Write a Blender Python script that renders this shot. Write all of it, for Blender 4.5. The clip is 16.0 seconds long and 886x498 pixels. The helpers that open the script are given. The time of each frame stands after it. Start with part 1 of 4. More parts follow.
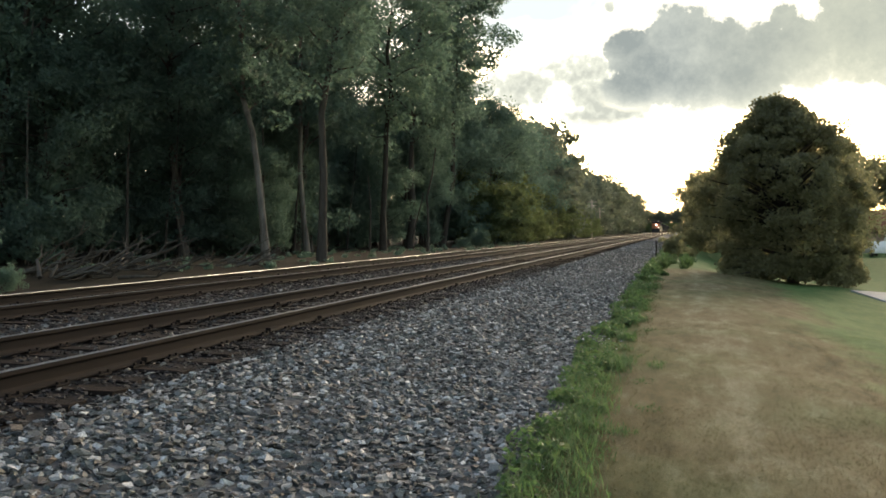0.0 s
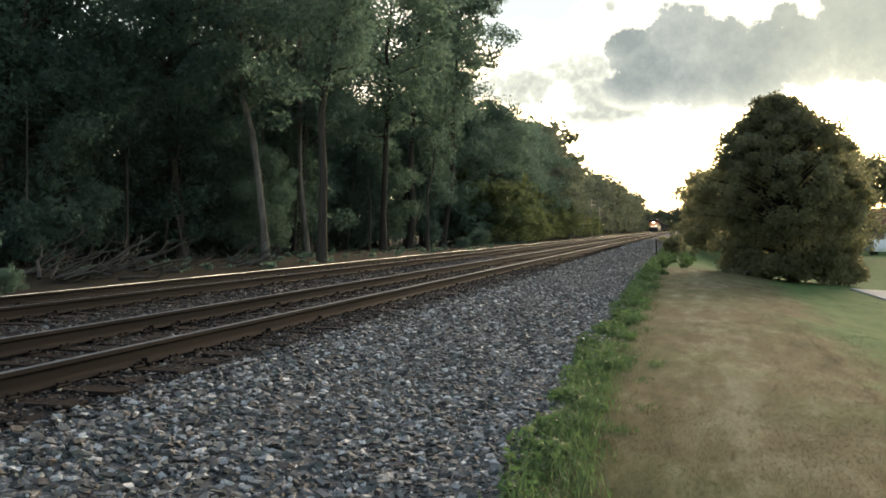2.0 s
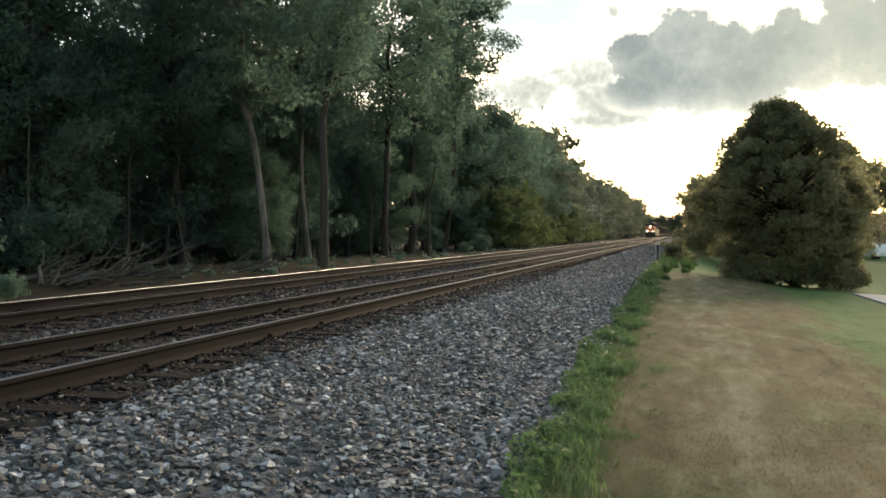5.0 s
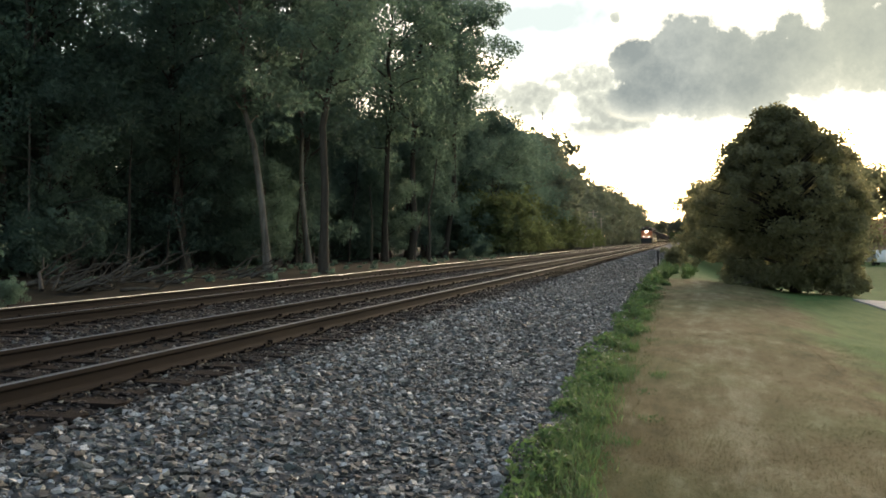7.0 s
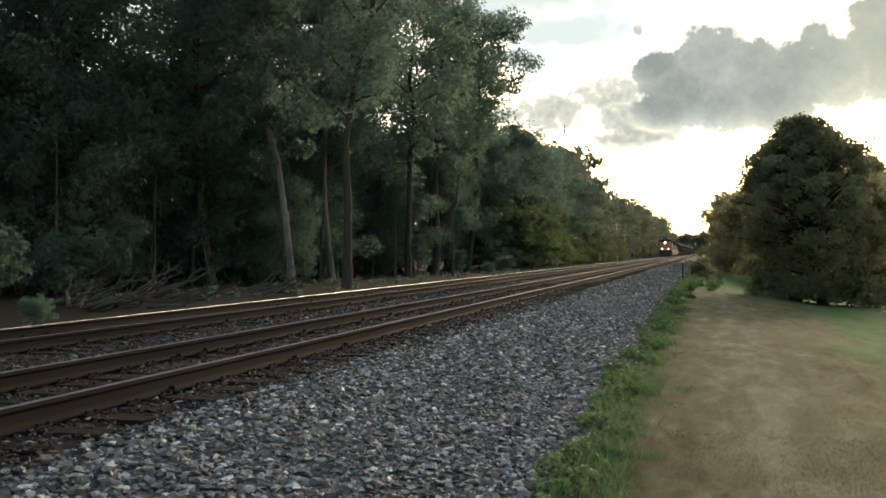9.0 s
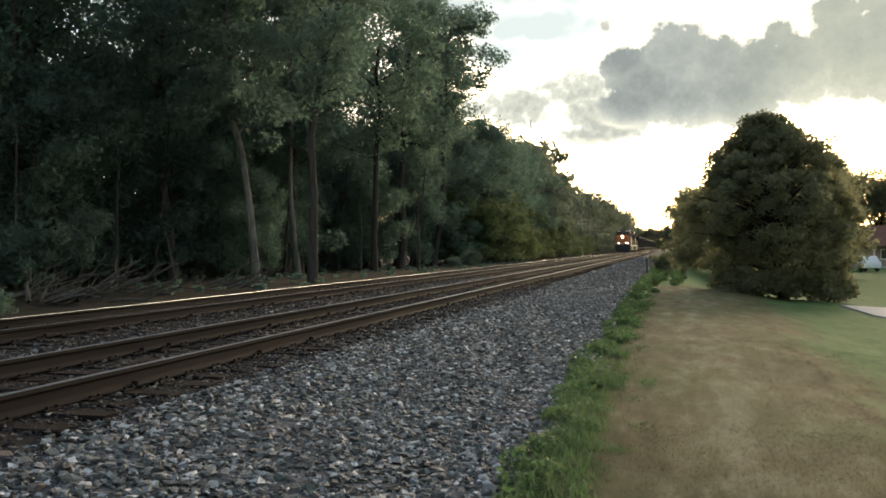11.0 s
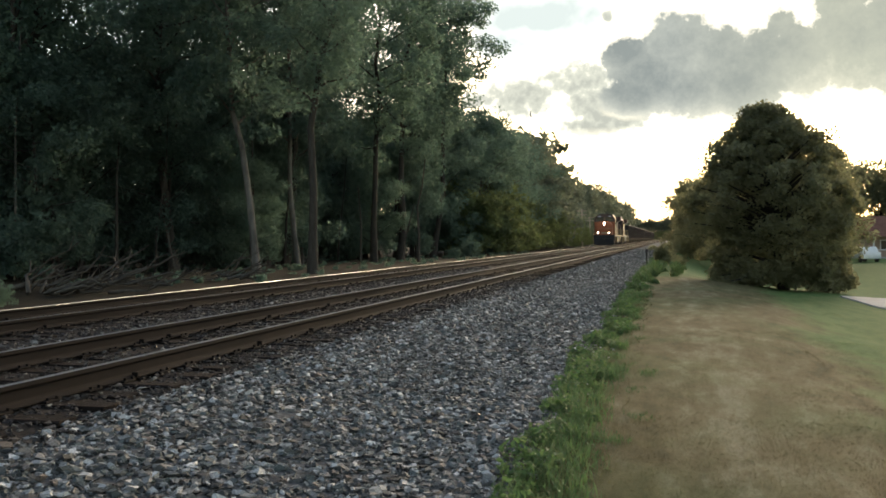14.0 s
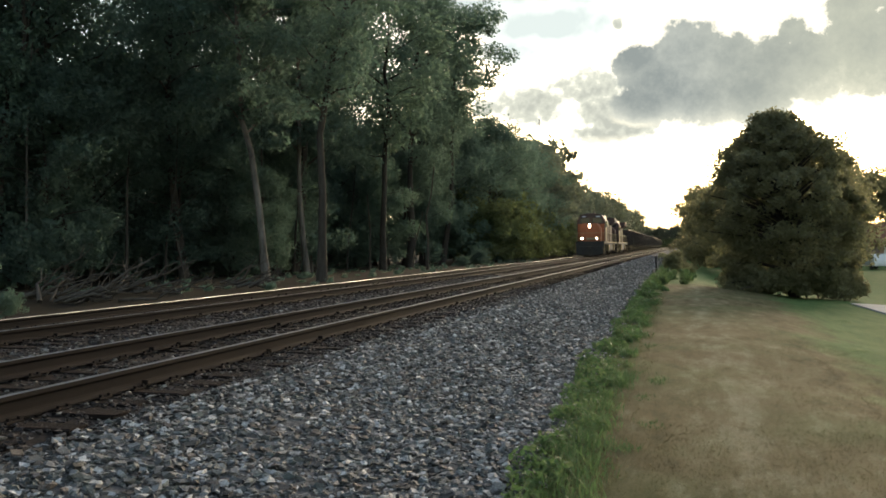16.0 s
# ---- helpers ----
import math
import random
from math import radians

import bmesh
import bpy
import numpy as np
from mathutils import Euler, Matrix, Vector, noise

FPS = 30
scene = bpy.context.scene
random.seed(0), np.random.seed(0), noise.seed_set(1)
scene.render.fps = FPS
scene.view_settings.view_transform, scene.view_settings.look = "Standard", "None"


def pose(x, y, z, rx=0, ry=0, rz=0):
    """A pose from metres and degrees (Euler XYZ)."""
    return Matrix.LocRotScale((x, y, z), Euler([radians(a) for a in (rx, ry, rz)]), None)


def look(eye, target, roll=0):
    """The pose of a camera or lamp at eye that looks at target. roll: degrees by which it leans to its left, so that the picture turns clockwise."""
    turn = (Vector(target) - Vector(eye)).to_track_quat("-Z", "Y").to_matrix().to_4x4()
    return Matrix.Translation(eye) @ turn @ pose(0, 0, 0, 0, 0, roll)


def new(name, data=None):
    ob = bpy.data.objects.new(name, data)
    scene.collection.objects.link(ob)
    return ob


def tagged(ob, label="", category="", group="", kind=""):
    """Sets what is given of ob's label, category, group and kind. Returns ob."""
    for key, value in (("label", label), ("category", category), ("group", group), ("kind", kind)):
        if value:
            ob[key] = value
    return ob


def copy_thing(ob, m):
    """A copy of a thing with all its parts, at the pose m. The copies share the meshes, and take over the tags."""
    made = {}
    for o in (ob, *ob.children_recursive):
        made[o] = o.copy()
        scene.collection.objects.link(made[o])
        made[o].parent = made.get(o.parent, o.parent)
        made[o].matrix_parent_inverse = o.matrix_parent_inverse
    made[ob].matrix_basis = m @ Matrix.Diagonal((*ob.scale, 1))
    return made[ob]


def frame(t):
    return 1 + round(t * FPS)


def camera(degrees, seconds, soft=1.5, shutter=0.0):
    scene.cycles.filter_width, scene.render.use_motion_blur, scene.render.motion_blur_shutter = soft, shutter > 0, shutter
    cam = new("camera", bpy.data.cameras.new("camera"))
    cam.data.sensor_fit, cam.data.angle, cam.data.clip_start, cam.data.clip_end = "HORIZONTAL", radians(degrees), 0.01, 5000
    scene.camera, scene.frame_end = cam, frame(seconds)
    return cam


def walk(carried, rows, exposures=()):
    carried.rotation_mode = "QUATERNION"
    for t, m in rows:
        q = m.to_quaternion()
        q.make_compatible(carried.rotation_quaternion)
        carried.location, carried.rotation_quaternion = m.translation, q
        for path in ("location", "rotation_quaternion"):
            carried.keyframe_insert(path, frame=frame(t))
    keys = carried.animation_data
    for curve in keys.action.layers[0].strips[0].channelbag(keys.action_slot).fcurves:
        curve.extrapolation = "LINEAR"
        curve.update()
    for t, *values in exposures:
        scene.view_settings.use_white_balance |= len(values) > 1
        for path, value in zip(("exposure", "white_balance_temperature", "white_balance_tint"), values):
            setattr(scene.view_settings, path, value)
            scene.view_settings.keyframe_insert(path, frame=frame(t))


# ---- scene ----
cam = camera(51.2, 16.0, 1.7)

# camera: hand-held on one spot beside the line, eye 1.0 m above the rail tops
LEAN = [(0, 14.47, -1.17, 0.00), (0.5, 14.47, -1.17, 0.01), (1, 14.46, -1.31, 0.17), (1.5, 14.49, -1.38, 0.26),
        (2, 14.47, -1.19, 0.19), (2.5, 14.46, -1.06, 0.18), (3, 14.42, -1.00, 0.28), (3.5, 14.46, -0.87, 0.41),
        (4, 14.52, -0.90, 0.41), (6.5, 14.52, -0.59, 0.15), (7, 14.57, -0.49, 0.28), (7.5, 14.50, -0.54, 0.38),
        (8, 14.24, -0.57, 0.25), (8.5, 15.08, -0.38, 0.45), (9, 16.00, 0.42, 0.79), (9.5, 14.93, 0.18, 0.69),
        (12, 13.70, -0.10, 0.52), (12.5, 13.70, -0.57, 0.31), (13, 13.91, -0.69, 0.39), (13.5, 13.90, -0.50, 0.52),
        (14, 13.89, -0.51, 0.69), (14.5, 14.03, -0.32, 0.89), (15, 14.15, -0.03, 0.96), (15.5, 14.23, 0.19, 0.80),
        (16, 14.45, -0.02, 0.77)]
EYE = (0.0, 0.0, 1.0)
walk(cam, [(t, pose(*EYE, 90 + tilt, lean, turn)) for t, turn, tilt, lean in LEAN],
     [(t, stops, 7800, 11.5) for t, stops in ((0, 1.47), (3.5, 1.52), (7, 1.36), (9, 1.29), (12.5, 1.31), (16, 1.29))])

# ---- light ----
SUN_TURN, SUN_UP = 12.0, 14.0      # degrees right of the line, degrees up
world = bpy.data.worlds.new("evening_sky")
scene.world = world
world.use_nodes = True
wn = world.node_tree
sky = wn.nodes.new("ShaderNodeTexSky")
sky.sky_type, sky.sun_disc = "NISHITA", False
sky.sun_elevation, sky.sun_rotation = radians(SUN_UP), radians(SUN_TURN)
sky.air_density, sky.dust_density, sky.ozone_density = 1.0, 1.6, 1.0
wn.nodes["Background"].inputs["Strength"].default_value = 0.15
wn.links.new(sky.outputs[0], wn.nodes["Background"].inputs["Color"])
sun = new("sun", bpy.data.lights.new("sun", "SUN"))
sun.data.energy, sun.data.angle, sun.data.color = 2.6, radians(20), (1.0, 0.89, 0.71)
toward_sun = Vector((math.sin(radians(SUN_TURN)), math.cos(radians(SUN_TURN)), math.tan(radians(SUN_UP))))
sun.matrix_world = look(toward_sun * 50, (0, 0, 0))


# ---- materials ----
def shader(name):
    m = bpy.data.materials.new(name)
    m.use_nodes = True
    return m, m.node_tree, m.node_tree.nodes["Principled BSDF"]


def node(tree, kind, **sets):
    n = tree.nodes.new("ShaderNode" + kind)
    for key, value in sets.items():
        if key.startswith("i_"):
            n.inputs[int(key[2:])].default_value = value
    return n


def wire(tree, a, b):
    tree.links.new(a, b)


def noise_of(tree, scale, detail=4.0, rough=0.55, stretch=None):
    co = node(tree, "TexCoord")
    n = node(tree, "TexNoise")
    n.inputs["Scale"].default_value, n.inputs["Detail"].default_value, n.inputs["Roughness"].default_value = scale, detail, rough
    if stretch:
        mp = node(tree, "Mapping")
        mp.inputs["Scale"].default_value = stretch
        wire(tree, co.outputs["Object"], mp.inputs[0])
        wire(tree, mp.outputs[0], n.inputs["Vector"])
    else:
        wire(tree, co.outputs["Object"], n.inputs["Vector"])
    return n.outputs["Fac"]


def ramp(tree, fac, stops):
    r = node(tree, "ValToRGB")
    e = r.color_ramp.elements
    while len(e) < len(stops):
        e.new(0.5)
    for k, (p, c) in enumerate(stops):
        e[k].position, e[k].color = p, (*c, 1)
    wire(tree, fac, r.inputs[0])
    return r.outputs[0]


def mix(tree, fac, a, b, blend="MIX"):
    m = node(tree, "MixRGB")
    m.blend_type = blend
    for k, v in ((0, fac), (1, a), (2, b)):
        if hasattr(v, "links"):
            wire(tree, v, m.inputs[k])
        elif k == 0:
            m.inputs[0].default_value = v
        else:
            m.inputs[k].default_value = (*v, 1)
    return m.outputs[0]


def maths(tree, op, *values, clamp=False):
    m = node(tree, "Math")
    m.operation, m.use_clamp = op, clamp
    for k, v in enumerate(values):
        if hasattr(v, "links"):
            wire(tree, v, m.inputs[k])
        else:
            m.inputs[k].default_value = v
    return m.outputs[0]


def bump(tree, bsdf, height, strength=0.5, distance=0.02):
    b = node(tree, "Bump")
    b.inputs["Strength"].default_value, b.inputs["Distance"].default_value = strength, distance
    wire(tree, height, b.inputs["Height"])
    wire(tree, b.outputs[0], bsdf.inputs["Normal"])


def plain(name, dark, light, scale=6.0, rough=0.7, metal=0.0, relief=0.3, stretch=None, fine=40.0):
    """Two-scale variation between two tones, with relief."""
    m, t, b = shader(name)
    big = noise_of(t, scale, 5, 0.6, stretch)
    small = noise_of(t, fine, 4, 0.6, stretch)
    both = maths(t, "ADD", maths(t, "MULTIPLY", big, 0.65), maths(t, "MULTIPLY", small, 0.35))
    wire(t, ramp(t, both, [(0.3, dark), (0.7, light)]), b.inputs["Base Color"])
    wire(t, ramp(t, small, [(0.2, (rough - 0.12,) * 3), (0.8, (min(1, rough + 0.12),) * 3)]), b.inputs["Roughness"])
    b.inputs["Metallic"].default_value = metal
    b.inputs["Specular IOR Level"].default_value = 0.5 if rough < 0.75 or metal else 0.25 if rough < 0.9 else 0.08
    if relief:
        bump(t, b, both, relief)
    return m


def leafy(name, tones, shine=0.25, through_part=0.35, warm=(0.16, 0.2, 0.03)):
    """Leaves: each one its own tone, partly letting light through."""
    m, t, b = shader(name)
    geo = node(t, "NewGeometry")
    obi = node(t, "ObjectInfo")
    n = len(tones) - 1
    col = ramp(t, geo.outputs["Random Per Island"], [(k / n * 0.9 + 0.05, c) for k, c in enumerate(tones)])
    shift = ramp(t, obi.outputs["Random"], [(0.0, (0.75, 0.82, 0.8)), (0.5, (1.0, 1.0, 0.97)), (1.0, (1.1, 1.1, 0.92))])
    col = mix(t, 1.0, col, shift, "MULTIPLY")
    wire(t, col, b.inputs["Base Color"])
    b.inputs["Roughness"].default_value = 0.55
    b.inputs["Specular IOR Level"].default_value = shine
    tl = node(t, "BsdfTranslucent")
    wire(t, mix(t, 0.5, col, warm), tl.inputs[0])
    ms = node(t, "MixShader")
    ms.inputs[0].default_value = through_part
    wire(t, b.outputs[0], ms.inputs[1])
    wire(t, tl.outputs[0], ms.inputs[2])
    wire(t, ms.outputs[0], t.nodes["Material Output"].inputs[0])
    return m


def glow(name, colour, strength):
    m, t, b = shader(name)
    b.inputs["Base Color"].default_value = (*colour, 1)
    b.inputs["Emission Color"].default_value = (*colour, 1)
    b.inputs["Emission Strength"].default_value = strength
    return m


def stone_tone(name, tones, rough=0.8):
    m, t, b = shader(name)
    geo = node(t, "NewGeometry")
    n = len(tones) - 1
    col = ramp(t, geo.outputs["Random Per Island"], [(k / n * 0.96 + 0.02, c) for k, c in enumerate(tones)])
    grain = noise_of(t, 90.0, 4, 0.7)
    col = mix(t, 1.0, col, ramp(t, grain, [(0.32, (0.58, 0.58, 0.58)), (0.68, (1.25, 1.25, 1.25))]), "MULTIPLY")
    wire(t, col, b.inputs["Base Color"])
    b.inputs["Roughness"].default_value = rough
    bump(t, b, grain, 0.7, 0.015)
    return m


STONE = stone_tone("crushed_stone", [(0.018, 0.018, 0.016), (0.083, 0.08, 0.074), (0.03, 0.032, 0.029), (0.182, 0.176, 0.166), (0.08, 0.098, 0.092), (0.042, 0.042, 0.038), (0.255, 0.248, 0.235), (0.152, 0.116, 0.092), (0.026, 0.026, 0.025), (0.476, 0.462, 0.439), (0.053, 0.069, 0.064), (0.151, 0.144, 0.134), (0.595, 0.578, 0.548)])
DARK_STONE = stone_tone("oily_ballast", [(0.0096, 0.0074, 0.0064), (0.0288, 0.0208, 0.0176), (0.016, 0.0124, 0.0108), (0.0416, 0.0312, 0.0264), (0.0144, 0.0114, 0.0104), (0.032, 0.026, 0.0232), (0.24, 0.225, 0.2)])
RAIL_STEEL = plain("rusty_rail_steel", (0.0095, 0.0078, 0.0072), (0.02, 0.0158, 0.0142), 3.0, 0.94, 0.0, 0.3, (1, 0.15, 1))
RAIL_TOP = plain("worn_rail_top", (0.2, 0.2, 0.2), (0.3, 0.3, 0.3), 2.0, 0.4, 1.0, 0.03, (1, 0.1, 1))
TIE_WOOD = plain("creosoted_wood", (0.008, 0.006, 0.0052), (0.027, 0.0195, 0.0162), 5.0, 0.95, 0.0, 0.7, (0.6, 6, 6), 30.0)
BARK = plain("grey_brown_bark", (0.02, 0.017, 0.014), (0.07, 0.06, 0.051), 2.5, 0.95, 0.0, 0.9, (3, 3, 0.5), 14.0)
PALE_BARK = plain("peeling_pale_bark", (0.032, 0.028, 0.024), (0.18, 0.162, 0.14), 1.6, 0.92, 0.0, 0.8, (3, 3, 0.5), 14.0)
DEAD_WOOD = plain("bleached_dead_wood", (0.035, 0.03, 0.025), (0.1, 0.086, 0.072), 4.0, 0.9, 0.0, 0.6, (2, 2, 2), 20.0)
LEAF_WOOD = leafy("woodland_leaves", [(0.054, 0.088, 0.074), (0.071, 0.115, 0.094), (0.088, 0.138, 0.11), (0.061, 0.1, 0.084)], 0.3, 0.55, (0.18, 0.29, 0.22))
LEAF_EDGE = leafy("olive_edge_leaves", [(0.066, 0.086, 0.064), (0.086, 0.11, 0.082), (0.104, 0.13, 0.096), (0.076, 0.096, 0.072)], 0.35, 0.5, (0.24, 0.27, 0.19))
LEAF_LIGHT = leafy("light_green_leaves", [(0.06, 0.09, 0.038), (0.085, 0.12, 0.05), (0.105, 0.135, 0.06), (0.068, 0.1, 0.046)], 0.3, 0.45, (0.2, 0.24, 0.1))
LEAF_OAK = leafy("broad_maple_leaves", [(0.095, 0.1, 0.055), (0.12, 0.125, 0.066), (0.14, 0.14, 0.075), (0.105, 0.11, 0.06)], 0.5, 0.58, (0.4, 0.38, 0.21))
WEED = leafy("fresh_weeds", [(0.042, 0.085, 0.04), (0.072, 0.13, 0.055), (0.1, 0.17, 0.065), (0.15, 0.155, 0.085), (0.058, 0.105, 0.048)], 0.3, 0.48, (0.15, 0.26, 0.09))


def turf_tones(t):
    """Straw-coloured strip about 3 m wide, patchy, giving way to green lawn."""
    co = node(t, "TexCoord")
    sep = node(t, "SeparateXYZ")
    wire(t, co.outputs["Object"], sep.inputs[0])
    x, y = sep.outputs[0], sep.outputs[1]
    wide, mid, fine = noise_of(t, 0.3, 4, 0.6), noise_of(t, 1.7, 6, 0.7, (1.7, 0.45, 1)), noise_of(t, 22.0, 5, 0.7)
    wander = maths(t, "ADD", maths(t, "MULTIPLY", maths(t, "SUBTRACT", mid, 0.5), 1.6), maths(t, "MULTIPLY", maths(t, "SUBTRACT", wide, 0.5), 2.0))
    xw = maths(t, "ADD", x, wander)
    speck = noise_of(t, 55.0, 4, 0.6)
    patch = maths(t, "ADD", maths(t, "MULTIPLY", mid, 0.74), maths(t, "MULTIPLY", speck, 0.26))
    # a paler worn path runs along the strip
    worn = maths(t, "SUBTRACT", 1.0, maths(t, "ABSOLUTE", maths(t, "MULTIPLY", maths(t, "SUBTRACT", maths(t, "MULTIPLY_ADD", wander, 0.5, x), 0.55), 1.25)), clamp=True)
    trod = maths(t, "MULTIPLY_ADD", worn, 0.09, maths(t, "SUBTRACT", patch, 0.02))
    dry = ramp(t, trod, [(0.36, (0.064, 0.054, 0.024)), (0.45, (0.1, 0.082, 0.039)), (0.54, (0.134, 0.113, 0.06)), (0.66, (0.225, 0.197, 0.126))])
    green = ramp(t, patch, [(0.35, (0.046, 0.096, 0.03)), (0.5, (0.068, 0.124, 0.039)), (0.65, (0.1, 0.146, 0.056))])
    tint = ramp(t, wide, [(0.46, (0, 0, 0)), (0.66, (0.32, 0.32, 0.32))])
    dry = mix(t, tint, dry, green)
    edge = maths(t, "ADD", 1.75, maths(t, "MULTIPLY", y, 0.05))
    turf = mix(t, maths(t, "MULTIPLY_ADD", maths(t, "SUBTRACT", xw, edge), 1.1, 0.5, clamp=True), dry, green)
    beyond = maths(t, "MULTIPLY_ADD", maths(t, "SUBTRACT", y, 38.0), 0.18, 0.0, clamp=True)
    return mix(t, beyond, turf, green), x, mid, fine, patch


def turf_blades():
    m, t, b = shader("short_turf_blades")
    col = turf_tones(t)[0]
    geo = node(t, "NewGeometry")
    col = mix(t, 1.0, col, ramp(t, geo.outputs["Random Per Island"], [(0.0, (0.95, 0.98, 0.95)), (0.5, (1.2, 1.23, 1.2)), (1.0, (1.5, 1.52, 1.48))]), "MULTIPLY")
    wire(t, col, b.inputs["Base Color"])
    b.inputs["Roughness"].default_value = 0.7
    tl = node(t, "BsdfTranslucent")
    wire(t, col, tl.inputs[0])
    ms = node(t, "MixShader")
    ms.inputs[0].default_value = 0.65
    wire(t, b.outputs[0], ms.inputs[1])
    wire(t, tl.outputs[0], ms.inputs[2])
    wire(t, ms.outputs[0], t.nodes["Material Output"].inputs[0])
    return m


TURF = turf_blades()


def ground_material():
    m, t, b = shader("verge_soil_and_turf")
    turf, x, mid, fine, patch = turf_tones(t)
    xn = maths(t, "ADD", x, maths(t, "MULTIPLY", maths(t, "SUBTRACT", mid, 0.5), 0.7))
    grit = ramp(t, fine, [(0.3, (0.025, 0.025, 0.025)), (0.5, (0.08, 0.08, 0.08)), (0.7, (0.17, 0.17, 0.165))])
    soiled = ramp(t, fine, [(0.3, (0.012, 0.01, 0.009)), (0.55, (0.029, 0.024, 0.021)), (0.75, (0.056, 0.049, 0.043))])
    weedy = ramp(t, fine, [(0.3, (0.035, 0.06, 0.016)), (0.7, (0.085, 0.12, 0.035))])
    # leaf litter of the woods, its colour darkened to hold the trees' shade
    shaded_litter = ramp(t, patch, [(0.3, (0.008, 0.007, 0.005)), (0.55, (0.016, 0.014, 0.01)), (0.7, (0.029, 0.025, 0.018))])
    col = mix(t, maths(t, "MULTIPLY_ADD", maths(t, "ADD", xn, 0.68), 4.0, 0.5, clamp=True), weedy, turf)
    col = mix(t, maths(t, "MULTIPLY_ADD", maths(t, "ADD", xn, 1.15), 8.0, 0.5, clamp=True), grit, col)
    col = mix(t, maths(t, "MULTIPLY_ADD", maths(t, "ADD", xn, 4.0), 5.0, 0.5, clamp=True), soiled, col)
    col = mix(t, maths(t, "MULTIPLY_ADD", maths(t, "ADD", xn, 12.4), 1.5, 0.5, clamp=True), shaded_litter, col)
    wire(t, col, b.inputs["Base Color"])
    b.inputs["Roughness"].default_value = 0.95
    b.inputs["Specular IOR Level"].default_value = 0.06
    bump(t, b, fine, 0.35, 0.006)
    return m


# ---- mesh helpers ----
def fast_mesh(name, verts, faces, material, smooth=False):
    """A mesh from an array of places and an array of faces with equal corner counts."""
    verts, faces = np.asarray(verts, np.float32), np.asarray(faces, np.int32)
    me = bpy.data.meshes.new(name)
    k = faces.shape[1]
    me.vertices.add(len(verts))
    me.vertices.foreach_set("co", verts.ravel())
    me.loops.add(faces.size)
    me.loops.foreach_set("vertex_index", faces.ravel())
    me.polygons.add(len(faces))
    me.polygons.foreach_set("loop_start", np.arange(0, faces.size, k, dtype=np.int32))
    me.polygons.foreach_set("use_smooth", np.full(len(faces), smooth))
    me.update(calc_edges=True)
    me.materials.append(material)
    return me


def hang(name, me, parent=None, label="", at=None):
    ob = new(name, me)
    if parent:
        ob.parent = parent
    if label:
        ob["label"] = label
    if at is not None:
        ob.matrix_basis = at
    return ob


def part(name, bm, material, parent, label="", at=None):
    me = bpy.data.meshes.new(name)
    bm.normal_update()
    bm.to_mesh(me)
    bm.free()
    me.materials.append(material)
    return hang(name, me, parent, label, at)


def box(x0, x1, y0, y1, z0, z1, edge=0.02, bm=None):
    bm = bm or bmesh.new()
    made = bmesh.ops.create_cube(bm, size=1, matrix=Matrix.Translation(((x0 + x1) / 2, (y0 + y1) / 2, (z0 + z1) / 2)) @ Matrix.Diagonal((x1 - x0, y1 - y0, z1 - z0, 1)))
    if edge:
        es = list({e for v in made["verts"] for e in v.link_edges})
        bmesh.ops.bevel(bm, geom=es, offset=min(edge, 0.4 * min(x1 - x0, y1 - y0, z1 - z0)), segments=1, affect="EDGES")
    return bm


def rod(a, b, r, bm=None, sides=8, r2=None):
    bm = bm or bmesh.new()
    a, b = Vector(a), Vector(b)
    turn = (b - a).to_track_quat("Z", "Y").to_matrix().to_4x4()
    bmesh.ops.create_cone(bm, cap_ends=True, segments=sides, radius1=r, radius2=r if r2 is None else r2, depth=(b - a).length, matrix=Matrix.Translation((a + b) / 2) @ turn)
    return bm


def prism(outline, y0, y1, edge=0.02):
    """An outline in x, z drawn out along y."""
    bm = bmesh.new()
    f = bm.faces.new([bm.verts.new((x, y0, z)) for x, z in outline])
    out = bmesh.ops.extrude_face_region(bm, geom=[f])
    for v in out["geom"]:
        if isinstance(v, bmesh.types.BMVert):
            v.co.y = y1
    bmesh.ops.recalc_face_normals(bm, faces=bm.faces)
    if edge:
        bmesh.ops.bevel(bm, geom=list(bm.edges), offset=edge, segments=1, affect="EDGES")
    return bm


def side_prism(outline, x0, x1, edge=0.02):
    """An outline in y, z drawn out along x."""
    bm = prism([(a, b) for a, b in outline], x0, x1, edge)
    for v in bm.verts:
        v.co.x, v.co.y = v.co.y, v.co.x
    bmesh.ops.recalc_face_normals(bm, faces=bm.faces)
    return bm


# ---- ground ----
PROFILE_X = [-3000, -60, -30, -14.0, -12.6, -11.6, -11.0, -8.2, -7.4, -6.6, -4.45, -4.35, -3.9, -3.5, -1.5, -0.6, 1.0, 2.0, 4.0, 8.0, 14.0, 3000]
PROFILE_Z = [-0.6, -0.6, -0.55, -0.5, -0.42, -0.28, -0.215, -0.215, -0.25, -0.215, -0.215, -0.222, -0.245, -0.285, -0.63, -0.66, -0.68, -0.76, -1.08, -1.4, -1.55, -1.7]


def ground_z(x, y):
    x, y = np.asarray(x, float), np.asarray(y, float)
    z = np.interp(x, PROFILE_X, PROFILE_Z)
    fall = np.clip((y - 36) / 22, 0, 1)
    fall = fall * fall * (3 - 2 * fall)
    z = z - fall * np.clip((x - 0.2) / 2.5, 0, 1) * np.interp(x, [0, 3, 8, 14], [0.95, 0.75, 0.3, 0.1])
    rough = np.where((x > -12) & (x < -1.2), 0.0, 1.0)
    return z + rough * 0.03 * np.sin(x * 1.7 + y * 0.43) * np.sin(y * 0.9 - x * 0.31)


